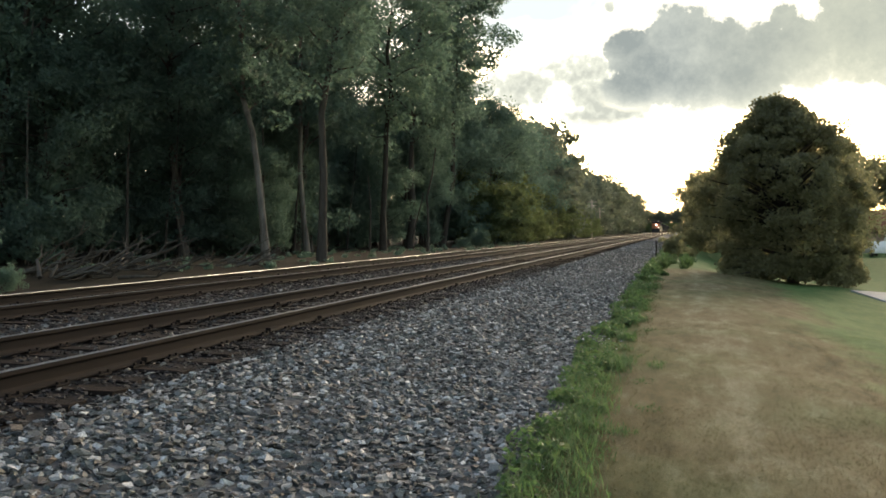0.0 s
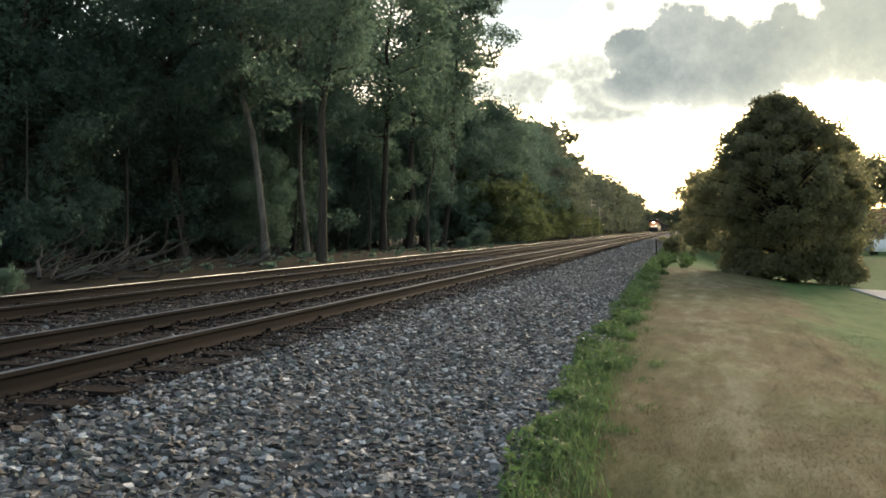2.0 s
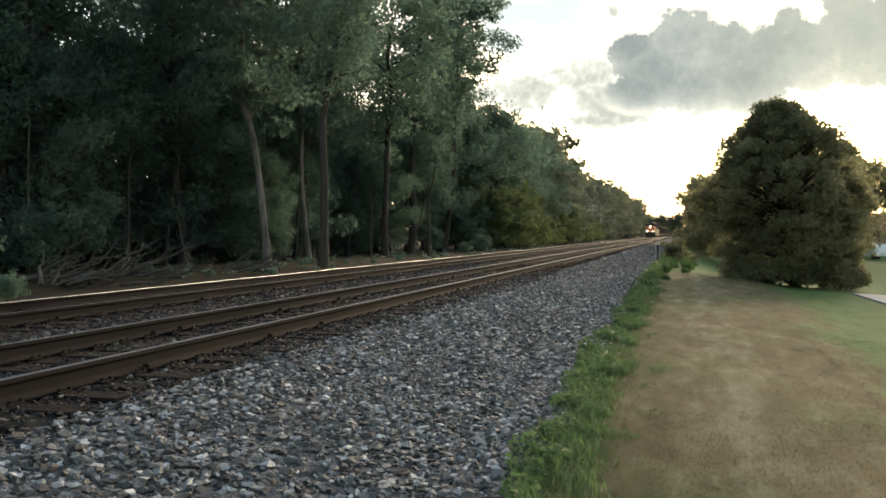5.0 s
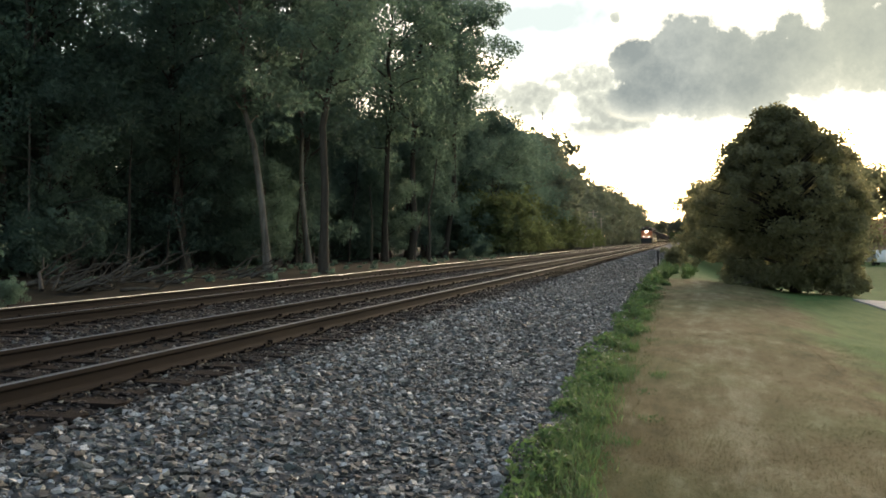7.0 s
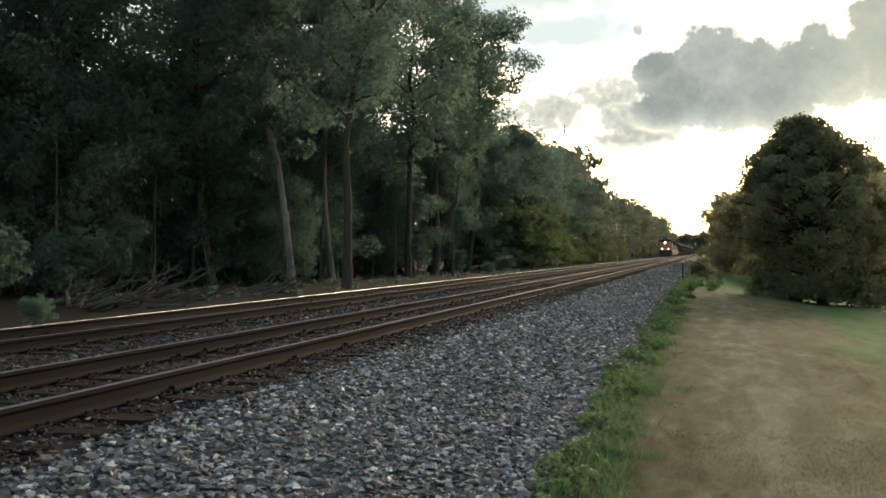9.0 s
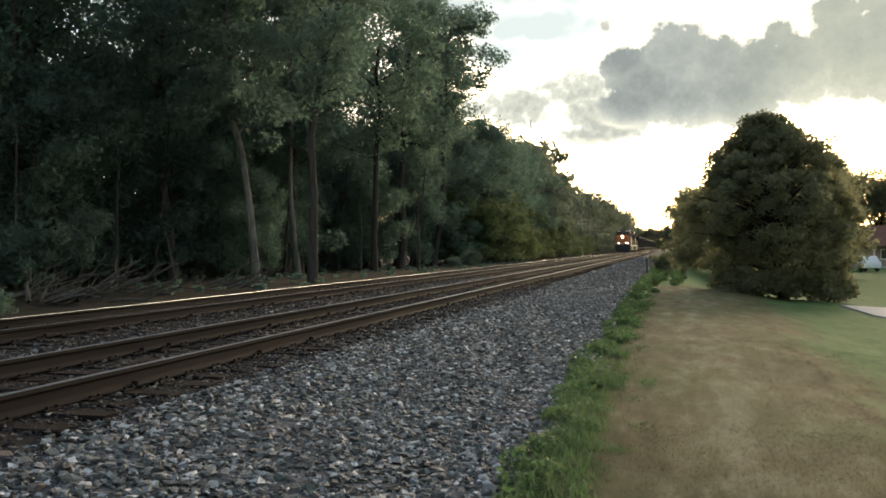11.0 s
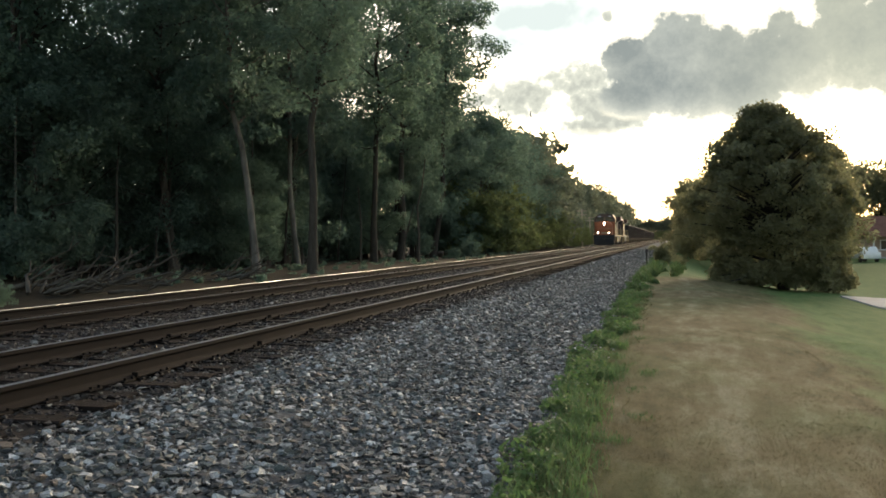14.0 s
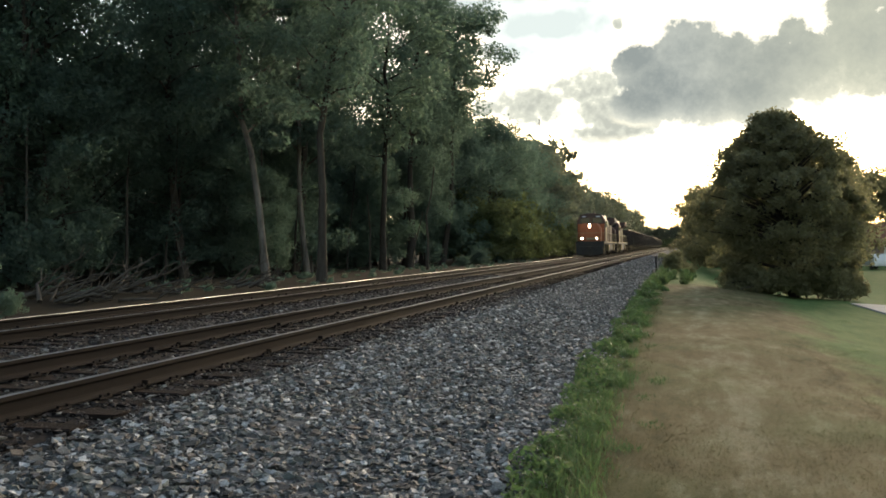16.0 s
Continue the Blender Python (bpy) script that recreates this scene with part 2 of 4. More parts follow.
def build_ground():
    xs = np.unique(np.concatenate([[-3000, -1200, -500, -200, -100], np.arange(-70, -12, 2.0), np.arange(-12, 10, 0.22), np.arange(10, 60, 2.5), [80, 120, 200, 500, 1200, 3000]]))
    ys = np.unique(np.concatenate([[-400, -120, -40], np.arange(-15, 2, 1.5), np.arange(2, 20, 0.35), np.arange(20, 70, 1.0), np.arange(70, 200, 5.0), np.arange(200, 700, 30.0), [900, 1400, 2200, 3500, 4800]]))
    gx, gy = np.meshgrid(xs, ys)
    rng = np.random.default_rng(3)
    gz = ground_z(gx, gy) + rng.normal(0, 1, gx.shape) * np.where(gx < -1.2, 0.008, 0.0025) * (np.abs(gx) < 12)
    v = np.stack([gx, gy, gz], -1).reshape(-1, 3)
    w, h = len(xs), len(ys)
    i = (np.arange(h - 1)[:, None] * w + np.arange(w - 1)).ravel()
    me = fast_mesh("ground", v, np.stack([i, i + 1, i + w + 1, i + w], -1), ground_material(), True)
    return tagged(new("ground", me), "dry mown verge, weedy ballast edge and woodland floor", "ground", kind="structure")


build_ground()

# ---- railway ----
NEAR_X, FAR_X, HALF = -5.405, -9.4, 0.755
TRACK_END = 700.0


def rail_mesh(polished):
    half = [(0.0, -0.172), (0.07, -0.172), (0.07, -0.162), (0.018, -0.145), (0.009, -0.13), (0.009, -0.055), (0.03, -0.042), (0.036, -0.032), (0.036, -0.0065), (0.0335, -0.002), (0.021, -0.0003)]
    outline = half[1:] + [(-x, z) for x, z in reversed(half[1:])]
    ys = np.concatenate([np.arange(-12, 120, 3.0), np.arange(120, TRACK_END + 1, 20.0)])
    rng = np.random.default_rng(5)
    sway = np.interp(ys, ys[::4], rng.normal(0, 0.004, len(ys[::4])))
    n = len(outline)
    v = np.array([[(x + s, y, z) for x, z in outline] for y, s in zip(ys, sway)]).reshape(-1, 3)
    f = [(a * n + k, a * n + (k + 1) % n, (a + 1) * n + (k + 1) % n, (a + 1) * n + k) for a in range(len(ys) - 1) for k in range(n)]
    me = fast_mesh("rail", v, f, RAIL_STEEL)
    me.materials.append(RAIL_TOP)
    first = 7 if polished else 8
    top = [1 if first <= i % n <= 18 - first else 0 for i in range(len(f))]
    me.polygons.foreach_set("material_index", np.array(top, np.int32))
    return me


def tie_mesh(seed):
    rng = random.Random(seed)
    bm = box(-1.3, 1.3, -0.11, 0.11, -0.36, -0.186, 0.012)
    for v in bm.verts:
        v.co += Vector((rng.uniform(-0.03, 0.03), rng.uniform(-0.008, 0.008), rng.uniform(-0.006, 0.004)))
    me = bpy.data.meshes.new("tie")
    bm.to_mesh(me)
    bm.free()
    me.materials.append(TIE_WOOD)
    return me


RAIL_ME, BRIGHT_RAIL_ME = rail_mesh(False), rail_mesh(True)
TIE_MES = [tie_mesh(k) for k in range(5)]
bm = box(-0.1, 0.1, -0.09, 0.09, -0.187, -0.168, 0.004)
for px, py in ((-0.085, -0.06), (-0.085, 0.05), (0.085, 0.06), (0.085, -0.05)):
    box(px - 0.012, px + 0.012, py - 0.012, py + 0.012, -0.17, -0.145, 0, bm)
PLATE_ME = bpy.data.meshes.new("tie_plate")
bm.to_mesh(PLATE_ME)
bm.free()
PLATE_ME.materials.append(RAIL_STEEL)
bm = box(-0.03, 0.03, -0.012, 0.012, -0.165, -0.12, 0.004)
ANCHOR_ME = bpy.data.meshes.new("rail_anchor")
bm.to_mesh(ANCHOR_ME)
bm.free()
ANCHOR_ME.materials.append(RAIL_STEEL)


def railway_track(cx, seed, label):
    rng = random.Random(seed)
    track = tagged(new("railway_track"), label, "railway track", "parallel tracks", "structure")
    track.location = (cx, 0, 0)
    for sx in (-HALF, HALF):
        bright = sx < 0 and cx == FAR_X
        hang("rail", BRIGHT_RAIL_ME if bright else RAIL_ME, track, "rusted rail with a polished bright head" if bright else "brown rusted rail with a worn top", pose(sx, 0, 0))
    ys = np.arange(-9.2, TRACK_END, 0.51)
    near = 150
    for k in range(near):
        y = ys[k] + rng.uniform(-0.05, 0.05)
        tie = hang("tie", rng.choice(TIE_MES), track, "", pose(rng.uniform(-0.13, 0.09), y, rng.uniform(-0.028, 0.0), 0, 0, rng.uniform(-1.5, 1.5)))
        if k < 90:
            for sx in (-HALF, HALF):
                hang("tie_plate", PLATE_ME, track, "", pose(sx, y, 0))
                if rng.random() < 0.3:
                    hang("rail_anchor", ANCHOR_ME, track, "", pose(sx + 0.06, y + 0.14, 0))
    cube = np.array([(x, y, z) for x in (-1.3, 1.3) for y in (-0.11, 0.11) for z in (-0.36, -0.19)])
    quads = np.array([(0, 1, 3, 2), (4, 6, 7, 5), (0, 4, 5, 1), (2, 3, 7, 6), (1, 5, 7, 3), (0, 2, 6, 4)])
    far = ys[near:]
    v = (cube[None] + np.stack([np.zeros_like(far), far, np.zeros_like(far)], -1)[:, None]).reshape(-1, 3)
    f = (quads[None] + 8 * np.arange(len(far))[:, None, None]).reshape(-1, 4)
    rest = hang("distant_ties", fast_mesh("distant_ties", v, f, TIE_WOOD), track)
    rest["kind"] = "stuff"
    return track


railway_track(NEAR_X, 1, "railway track on dark wooden ties beside grey ballast")
railway_track(FAR_X, 2, "second railway track in dirty ballast along the woods")

BLOCK = np.array([(x, y, z) for x in (-0.75, 0.75) for y in (-0.75, 0.75) for z in (-0.75, 0.75)])
BLOCK_F = np.array([(0, 1, 3), (0, 3, 2), (4, 6, 7), (4, 7, 5), (0, 4, 5), (0, 5, 1), (2, 3, 7), (2, 7, 6), (1, 5, 7), (1, 7, 3), (0, 2, 6), (0, 6, 4)])
OCT = np.array([(1, 0, 0), (0, 1, 0), (-1, 0, 0), (0, -1, 0), (0, 0, 1), (0, 0, -1)], float)
OCT_F = np.array([(k, (k + 1) % 4, 4) for k in range(4)] + [((k + 1) % 4, k, 5) for k in range(4)])


def turned(rng, n):
    q = rng.normal(size=(n, 4))
    q /= np.linalg.norm(q, axis=1, keepdims=True)
    w, x, y, z = q.T
    return np.stack([1 - 2 * (y * y + z * z), 2 * (x * y - z * w), 2 * (x * z + y * w), 2 * (x * y + z * w), 1 - 2 * (x * x + z * z), 2 * (y * z - x * w),
                     2 * (x * z - y * w), 2 * (y * z + x * w), 1 - 2 * (x * x + y * y)], -1).reshape(n, 3, 3)


def scatter(name, zones, material, label, seed):
    """Broken stones over zones of (x0, x1, y0, y1, stones a square metre, smallest, largest radius, lift, fine)."""
    rng = np.random.default_rng(seed)
    vs, fs, base = [], [], 0
    for x0, x1, y0, y1, dense, r0, r1, lift, fine in zones:
        n = int((x1 - x0) * (y1 - y0) * dense)
        shape, tri = (BLOCK, BLOCK_F) if fine else (OCT, OCT_F)
        x, y = rng.uniform(x0, x1, n), rng.uniform(y0, y1, n)
        r = r0 + (r1 - r0) * rng.random(n) ** 2
        z = ground_z(x, y) + lift + rng.uniform(-0.3, 0.7, n) * r
        local = shape[None] * rng.uniform(0.45, 1.4, (n, len(shape), 3)) * rng.uniform(0.6, 1.25, (n, 1, 3)) * r[:, None, None]
        tip = turned(rng, n)
        a, b = rng.normal(0, 0.42, n), rng.uniform(0, 6.283, n)
        ca, sa, cb, sb, o = np.cos(a), np.sin(a), np.cos(b), np.sin(b), np.zeros(n)
        lie = np.stack([cb, -sb * ca, sb * sa, sb, cb * ca, -cb * sa, o, sa, ca], -1).reshape(n, 3, 3)
        local = np.einsum("nij,nkj->nki", tip, local) * np.array((1.3, 1.0, 0.6))
        v = np.einsum("nij,nkj->nki", lie, local) + np.stack([x, y, z], -1)[:, None]
        vs.append(v.reshape(-1, 3))
        fs.append((tri[None] + base + len(shape) * np.arange(n)[:, None, None]).reshape(-1, 3))
        base += n * len(shape)
    me = fast_mesh(name, np.concatenate(vs), np.concatenate(fs), material)
    return tagged(new(name, me), label, "gravel", kind="stuff")


scatter("ballast_stones", [(-4.05, -1.05, 3.0, 12.0, 900, 0.014, 0.037, 0.0, True), (-4.05, -1.15, 12.0, 22.0, 360, 0.017, 0.042, 0.0, True), (-4.05, -1.2, 22.0, 30.0, 320, 0.018, 0.04, 0.0, False),
                           (-4.05, -1.3, 30.0, 50.0, 190, 0.024, 0.048, 0.0, False), (-4.05, -1.3, 50.0, 120.0, 70, 0.035, 0.07, 0.0, False),
                           (-7.9, -6.9, 4.0, 40.0, 26, 0.018, 0.042, 0.014, False), (-1.2, -0.85, -9.0, 30.0, 45, 0.02, 0.045, 0.0, False), (-4.05, -1.3, -9.0, 3.0, 420, 0.016, 0.042, 0.0, False)],
        STONE, "loose grey crushed stone of the ballast shoulder", 11)
scatter("dirty_ballast", [(-12.0, -3.85, -9.0, 3.0, 110, 0.018, 0.04, 0.006, False), (-6.75, -3.85, 3.0, 30.0, 180, 0.016, 0.036, 0.008, False), (-8.1, -6.7, 3.0, 40.0, 170, 0.02, 0.045, 0.01, False),
                          (-10.8, -8.1, 5.0, 40.0, 110, 0.02, 0.04, 0.008, False), (-12.2, -10.7, 5.0, 50.0, 90, 0.025, 0.05, 0.0, False),
                          (-4.6, -3.75, 3.0, 26.0, 150, 0.014, 0.034, 0.022, False)],
        DARK_STONE, "oil-stained brown ballast between the rails", 12)


# ---- plants ----
def blades(name, zones, material, label, seed, edge_clumps=False):
    """Grass blades over zones of (x0, x1, y0, y1, blades a square metre, shortest, tallest, width)."""
    rng = np.random.default_rng(seed)
    vs = []
    for x0, x1, y0, y1, dense, h0, h1, wide in zones:
        n = int((x1 - x0) * (y1 - y0) * dense)
        if edge_clumps:
            m = max(4, n // 75)
            cx, cy, ch = rng.uniform(x0, x1, m), rng.uniform(y0, y1, m), rng.uniform(0.45, 1.0, m) ** 1.5
            k = rng.integers(0, m, n)
            x, y = cx[k] + rng.normal(0, 0.075, n), cy[k] + rng.normal(0, 0.1, n)
            h = (h0 + (h1 - h0) * rng.random(n)) * ch[k]
        else:
            x, y = rng.uniform(x0, x1, n), rng.uniform(y0, y1, n)
            h = h0 + (h1 - h0) * rng.random(n) ** 1.5
        z = ground_z(x, y) - 0.01
        a = rng.uniform(0, 2 * np.pi, n)
        lean = (rng.uniform(0.2, 1.0, n) if edge_clumps else rng.uniform(1.2, 3.6, n)) * h
        side = np.stack([np.cos(a), np.sin(a), np.zeros(n)], -1) * (wide * rng.uniform(0.5, 1.2, n))[:, None]
        way = np.stack([-np.sin(a), np.cos(a), np.zeros(n)], -1)
        foot = np.stack([x, y, z], -1)
        mid = foot + way * (lean * 0.35)[:, None] + np.array((0, 0, 1)) * (h * 0.6)[:, None]
        tip = foot + way * lean[:, None] + np.array((0, 0, 1)) * h[:, None]
        vs.append(np.stack([foot - side * 0.5, mid + side * 0.6, tip, mid - side * 0.4], 1).reshape(-1, 3))
    v = np.concatenate(vs)
    f = np.arange(len(v)).reshape(-1, 4)
    return tagged(new(name, fast_mesh(name, v, f, material)), label, "grass", kind="stuff")


blades("dry_grass", [(-0.9, 3.0, -9.0, 3.0, 500, 0.02, 0.055, 0.012), (-0.95, -0.4, 3.0, 14.0, 420, 0.03, 0.1, 0.006), (-1.25, -0.5, 14.0, 32.0, 180, 0.03, 0.1, 0.012), (-0.9, 3.0, 3.0, 9.0, 2600, 0.01, 0.034, 0.005), (-0.9, 4.0, 9.0, 18.0, 1000, 0.008, 0.024, 0.007), (-0.9, 4.5, 18.0, 42.0, 200, 0.006, 0.016, 0.014)],
       TURF, "short dry straw-coloured mown grass", 21)
blades("lawn_grass", [(1.6, 7.0, 6.0, 18.0, 400, 0.006, 0.018, 0.008), (2.5, 10.0, 18.0, 46.0, 110, 0.006, 0.016, 0.014)],
       TURF, "short green lawn grass below the bank", 22)
blades("weeds", [(-1.3, -0.72, -9.0, 3.0, 700, 0.03, 0.18, 0.016), (-1.0, -0.6, 3.0, 8.0, 1600, 0.03, 0.22, 0.012), (-1.1, -0.68, 8.0, 13.0, 1400, 0.03, 0.2, 0.012), (-1.2, -0.72, 13.0, 26.0, 600, 0.04, 0.18, 0.022), (-1.3, -0.75, 26.0, 60.0, 220, 0.06, 0.2, 0.04),
                 (-0.7, -0.3, 3.0, 16.0, 130, 0.03, 0.12, 0.01)],
       WEED, "bushy green weeds along the edge of the ballast", 23, True)
blades("bank_weeds", [(-1.2, 0.8, 40.0, 90.0, 70, 0.15, 0.6, 0.05)],
       WEED, "rank green weeds on the railway bank", 25, True)
blades("tall_weeds", [(-15.0, -12.8, 15.0, 110.0, 14, 0.04, 0.14, 0.03), (-24.0, -15.0, 30.0, 110.0, 16, 0.1, 0.4, 0.05)],
       LEAF_WOOD, "rank dark weeds at the foot of the woods", 24, True)


def tube(points, radii, sides=7):
    """Rings along a line of points: places and quads."""
    p = np.asarray(points, float)
    d = np.gradient(p, axis=0)
    d /= np.linalg.norm(d, axis=1, keepdims=True) + 1e-9
    ref = np.where(np.abs(d[:, 2:3]) > 0.9, np.array([[1.0, 0, 0]]), np.array([[0, 0, 1.0]]))
    u = np.cross(d, ref)
    u /= np.linalg.norm(u, axis=1, keepdims=True) + 1e-9
    w = np.cross(d, u)
    a = np.arange(sides) * 2 * np.pi / sides
    ring = p[:, None] + (u[:, None] * np.cos(a)[None, :, None] + w[:, None] * np.sin(a)[None, :, None]) * np.asarray(radii)[:, None, None]
    n = len(p)
    f = [(i * sides + k, i * sides + (k + 1) % sides, (i + 1) * sides + (k + 1) % sides, (i + 1) * sides + k) for i in range(n - 1) for k in range(sides)]
    return ring.reshape(-1, 3), np.array(f)


def joined(pieces):
    vs, fs, base = [], [], 0
    for v, f in pieces:
        vs.append(v)
        fs.append(f + base)
        base += len(v)
    return np.concatenate(vs), np.concatenate(fs)


def foliage(rng, clumps, per, size):
    """Folded leaf sprays round clump centres (x, y, z, radius)."""
    c = np.repeat(np.asarray(clumps, float), per, axis=0)
    n = len(c)
    d = rng.normal(size=(n, 3))
    d /= np.linalg.norm(d, axis=1, keepdims=True)
    r = rng.random(n) ** 0.45
    p = c[:, :3] + d * (r * c[:, 3])[:, None] * np.array((1.0, 1.0, 0.72))
    s = size * rng.uniform(0.55, 1.35, n)
    shape = np.array([(-0.55, 0, 0), (0, 0.34, 0.12), (0.6, 0, -0.06), (0, -0.34, 0.12)])
    droop = d * 0.6 + rng.normal(size=(n, 3)) * 0.7 + np.array((0, 0, 0.55))
    k = droop / np.linalg.norm(droop, axis=1, keepdims=True)
    u = np.cross(k, rng.normal(size=(n, 3)))
    u /= np.linalg.norm(u, axis=1, keepdims=True)
    w = np.cross(k, u)
    basis = np.stack([u, w, k], 1)
    v = p[:, None] + np.einsum("kj,nji->nki", shape, basis) * s[:, None, None]
    return v.reshape(-1, 3), np.arange(4 * n).reshape(-1, 4)


def grown(seed, height, spread, bare, stem_r, limbs, per, leaf, lean=(0, 0), stem=None, crown_shape=None, clump=0.3, low=0):
    """Trunk with limbs, and foliage. crown_shape: widths from the crown's foot to its top."""
    rng = np.random.default_rng(seed)
    crown_shape = crown_shape or [0.55, 0.9, 1.0, 0.85, 0.5, 0.12]
    if stem is None:
        zs = np.linspace(0, 0.93 * height, 9)
        walk_x = np.cumsum(rng.normal(0, 0.012 * height, 9)) + lean[0] * zs / height
        walk_y = np.cumsum(rng.normal(0, 0.012 * height, 9)) + lean[1] * zs / height
        stem = np.stack([walk_x - walk_x[0], walk_y - walk_y[0], zs - 0.15], -1)
    stem = np.asarray(stem, float)
    top = stem[-1, 2]
    taper = stem_r * (1 - 0.86 * (np.clip(stem[:, 2], 0, None) / top)) * np.where(stem[:, 2] < 0.3, 1.35, 1.0)
    wood, clumps = [tube(stem, taper, 9)], []
    golden = rng.uniform(0, 6)
    for k in range(limbs):
        f = (k + 0.5) / limbs
        z = bare * height + (top - bare * height) * f ** 0.9
        at = np.array([np.interp(z, stem[:, 2], stem[:, i]) for i in range(3)])
        golden += 2.4 + rng.uniform(-0.5, 0.5)
        reach = spread * np.interp(f, np.linspace(0, 1, len(crown_shape)), crown_shape) * rng.uniform(0.7, 1.15)
        rise = reach * rng.uniform(0.15, 0.75)
        out = np.array((math.cos(golden), math.sin(golden), 0))
        bend = np.array([at + out * reach * s + np.array((0, 0, rise * s ** 0.7)) + rng.normal(0, 0.05 * reach, 3) * (s > 0) for s in (0, 0.3, 0.6, 0.85, 1.0)])
        r0 = max(0.02, 0.5 * np.interp(z, stem[:, 2], taper))
        wood.append(tube(bend, [r0, r0 * 0.75, r0 * 0.5, r0 * 0.3, r0 * 0.12], 5))
        for s in (0.5, 0.75, 1.0):
            q = at + out * reach * s + np.array((0, 0, rise * s)) + rng.normal(0, 0.14 * spread, 3)
            clumps.append((*q, spread * clump * rng.uniform(0.6, 1.25)))
    for k in range(low):
        a, f = rng.uniform(0, 6.28), rng.uniform(0.15, 1)
        clumps.append((spread * 0.6 * math.cos(a), spread * 0.6 * math.sin(a), bare * height * f + 0.5, spread * clump * 0.6))
    clumps.append((*stem[-1], spread * clump * 0.8))
    return joined(wood), foliage(rng, clumps, per, leaf)


def tree(name, label, category, grown_parts, bark, leaves, at, group=""):
    (wv, wf), (lv, lf) = grown_parts
    ob = tagged(new(name), label, category, group)
    ob.matrix_basis = at
    hang("trunk", fast_mesh("trunk", wv, wf, bark, True), ob)
    hang("crown", fast_mesh("crown", lv, lf, leaves), ob)
    return ob


def on_ground(x, y, rz=0.0, sink=0.0, size=1.0):
    return pose(x, y, float(ground_z(x, y)) - sink, 0, 0, rz) @ Matrix.Diagonal((size, size, size, 1))


def copy_sized(ob, x, y, rz, size):
    """A copy turned and scaled on its own spot."""
    c = copy_thing(ob, on_ground(x, y, rz))
    c.scale = (size, size, size * random.uniform(0.92, 1.1))
    return c



def leafy_weeds():
    """Low broad-leaved clumps among the weeds of the ballast edge."""
    r = np.random.default_rng(31)
    pieces = []
    for y0, y1, count, size, leaf in ((3.2, 12, 70, 0.12, 0.05), (12, 28, 60, 0.16, 0.075), (28, 60, 40, 0.25, 0.12)):
        for k in range(count):
            y = r.uniform(y0, y1)
            x = np.interp(y, [4, 8, 13, 22], [-1.05, -1.15, -1.26, -1.3]) + abs(r.normal(0, 0.22))
            s = size * r.uniform(0.5, 1.4)
            pieces.append(foliage(r, [(x, y, float(ground_z(x, y)) + 0.4 * s, s)], 70, leaf))
    v, f = joined(pieces)
    return tagged(new("leafy_weeds", fast_mesh("leafy_weeds", v, f, WEED)), "low broad-leaved green weeds in the stones", "weeds", kind="stuff")


leafy_weeds()
WOODS = "trees along the railway"
TALL = "tall woodland tree with a bare lower trunk and dark green crown"
tall = []
# stems in the front row of the woods, each with its own lean
FRONT = [(-27.0, 46.6, 25, 5.0, 0.27, [(0, 0, -0.2), (-0.25, 0, 2.0), (-0.75, 0, 6.0), (-0.9, 0, 10.0), (-0.7, 0.2, 16.0), (-0.3, 0.3, 23.0)], BARK),
         (-20.4, 43.2, 23, 4.2, 0.2, [(0, 0, -0.2), (-0.15, 0, 1.5), (-0.35, 0, 3.6), (-0.75, 0, 6.5), (-1.3, 0.1, 8.2), (-1.6, 0.2, 14.0), (-1.5, 0.2, 21.0)], PALE_BARK),
         (-22.7, 54.0, 24, 4.2, 0.19, [(0, 0, -0.2), (-0.25, 0, 2.0), (-0.5, 0, 5.0), (-0.4, 0, 12.0), (-0.7, 0.1, 17.0), (-0.6, 0.3, 22.0)], PALE_BARK),
         (-16.6, 41.2, 25, 4.1, 0.22, [(0, 0, -0.2), (0.05, 0, 2.0), (0.1, 0, 4.2), (0.0, 0, 7.0), (0.6, 0, 10.2), (1.5, 0.3, 14.0), (2.2, 0.6, 22.0)], BARK),
         (-22.0, 74.0, 27, 5.6, 0.3, None, BARK), (-21.8, 84.0, 25, 4.2, 0.28, None, BARK), (-21.0, 64.0, 25, 5.0, 0.24, None, BARK)]
for k, (x, y, h, spread, r, stem, bark) in enumerate(FRONT):
    g = grown(100 + k, h, spread, 0.5 if k == 5 else 0.31, r, 30, 230 if k == 3 else 190, 0.19 if k == 3 else 0.25, (0.5, 0), stem, [0.5, 0.75, 0.9, 1.0, 0.85, 0.5], 0.3, 0)
    tall.append(tree("woodland_tree", TALL if bark is BARK else "tall woodland tree with a pale peeling lower trunk", "tree", g, bark, LEAF_WOOD, on_ground(x, y), WOODS))
MID = "leafy broad tree with foliage down to the ground"
mids = []
for k, (x, y, h, spread) in enumerate([(-21.0, 103.0, 16.2, 5.1), (-21.5, 114.0, 16.4, 5.3), (-20.5, 126.0, 16, 4.8)]):
    g = grown(130 + k, h, spread, 0.1, 0.2, 30, 250, 0.24, (0, 0), None, [0.75, 1.0, 1.0, 0.9, 0.6, 0.2], 0.33, 5)
    mids.append(tree("edge_tree", MID, "tree", g, BARK, LEAF_WOOD, on_ground(x, y), WOODS))
low = []
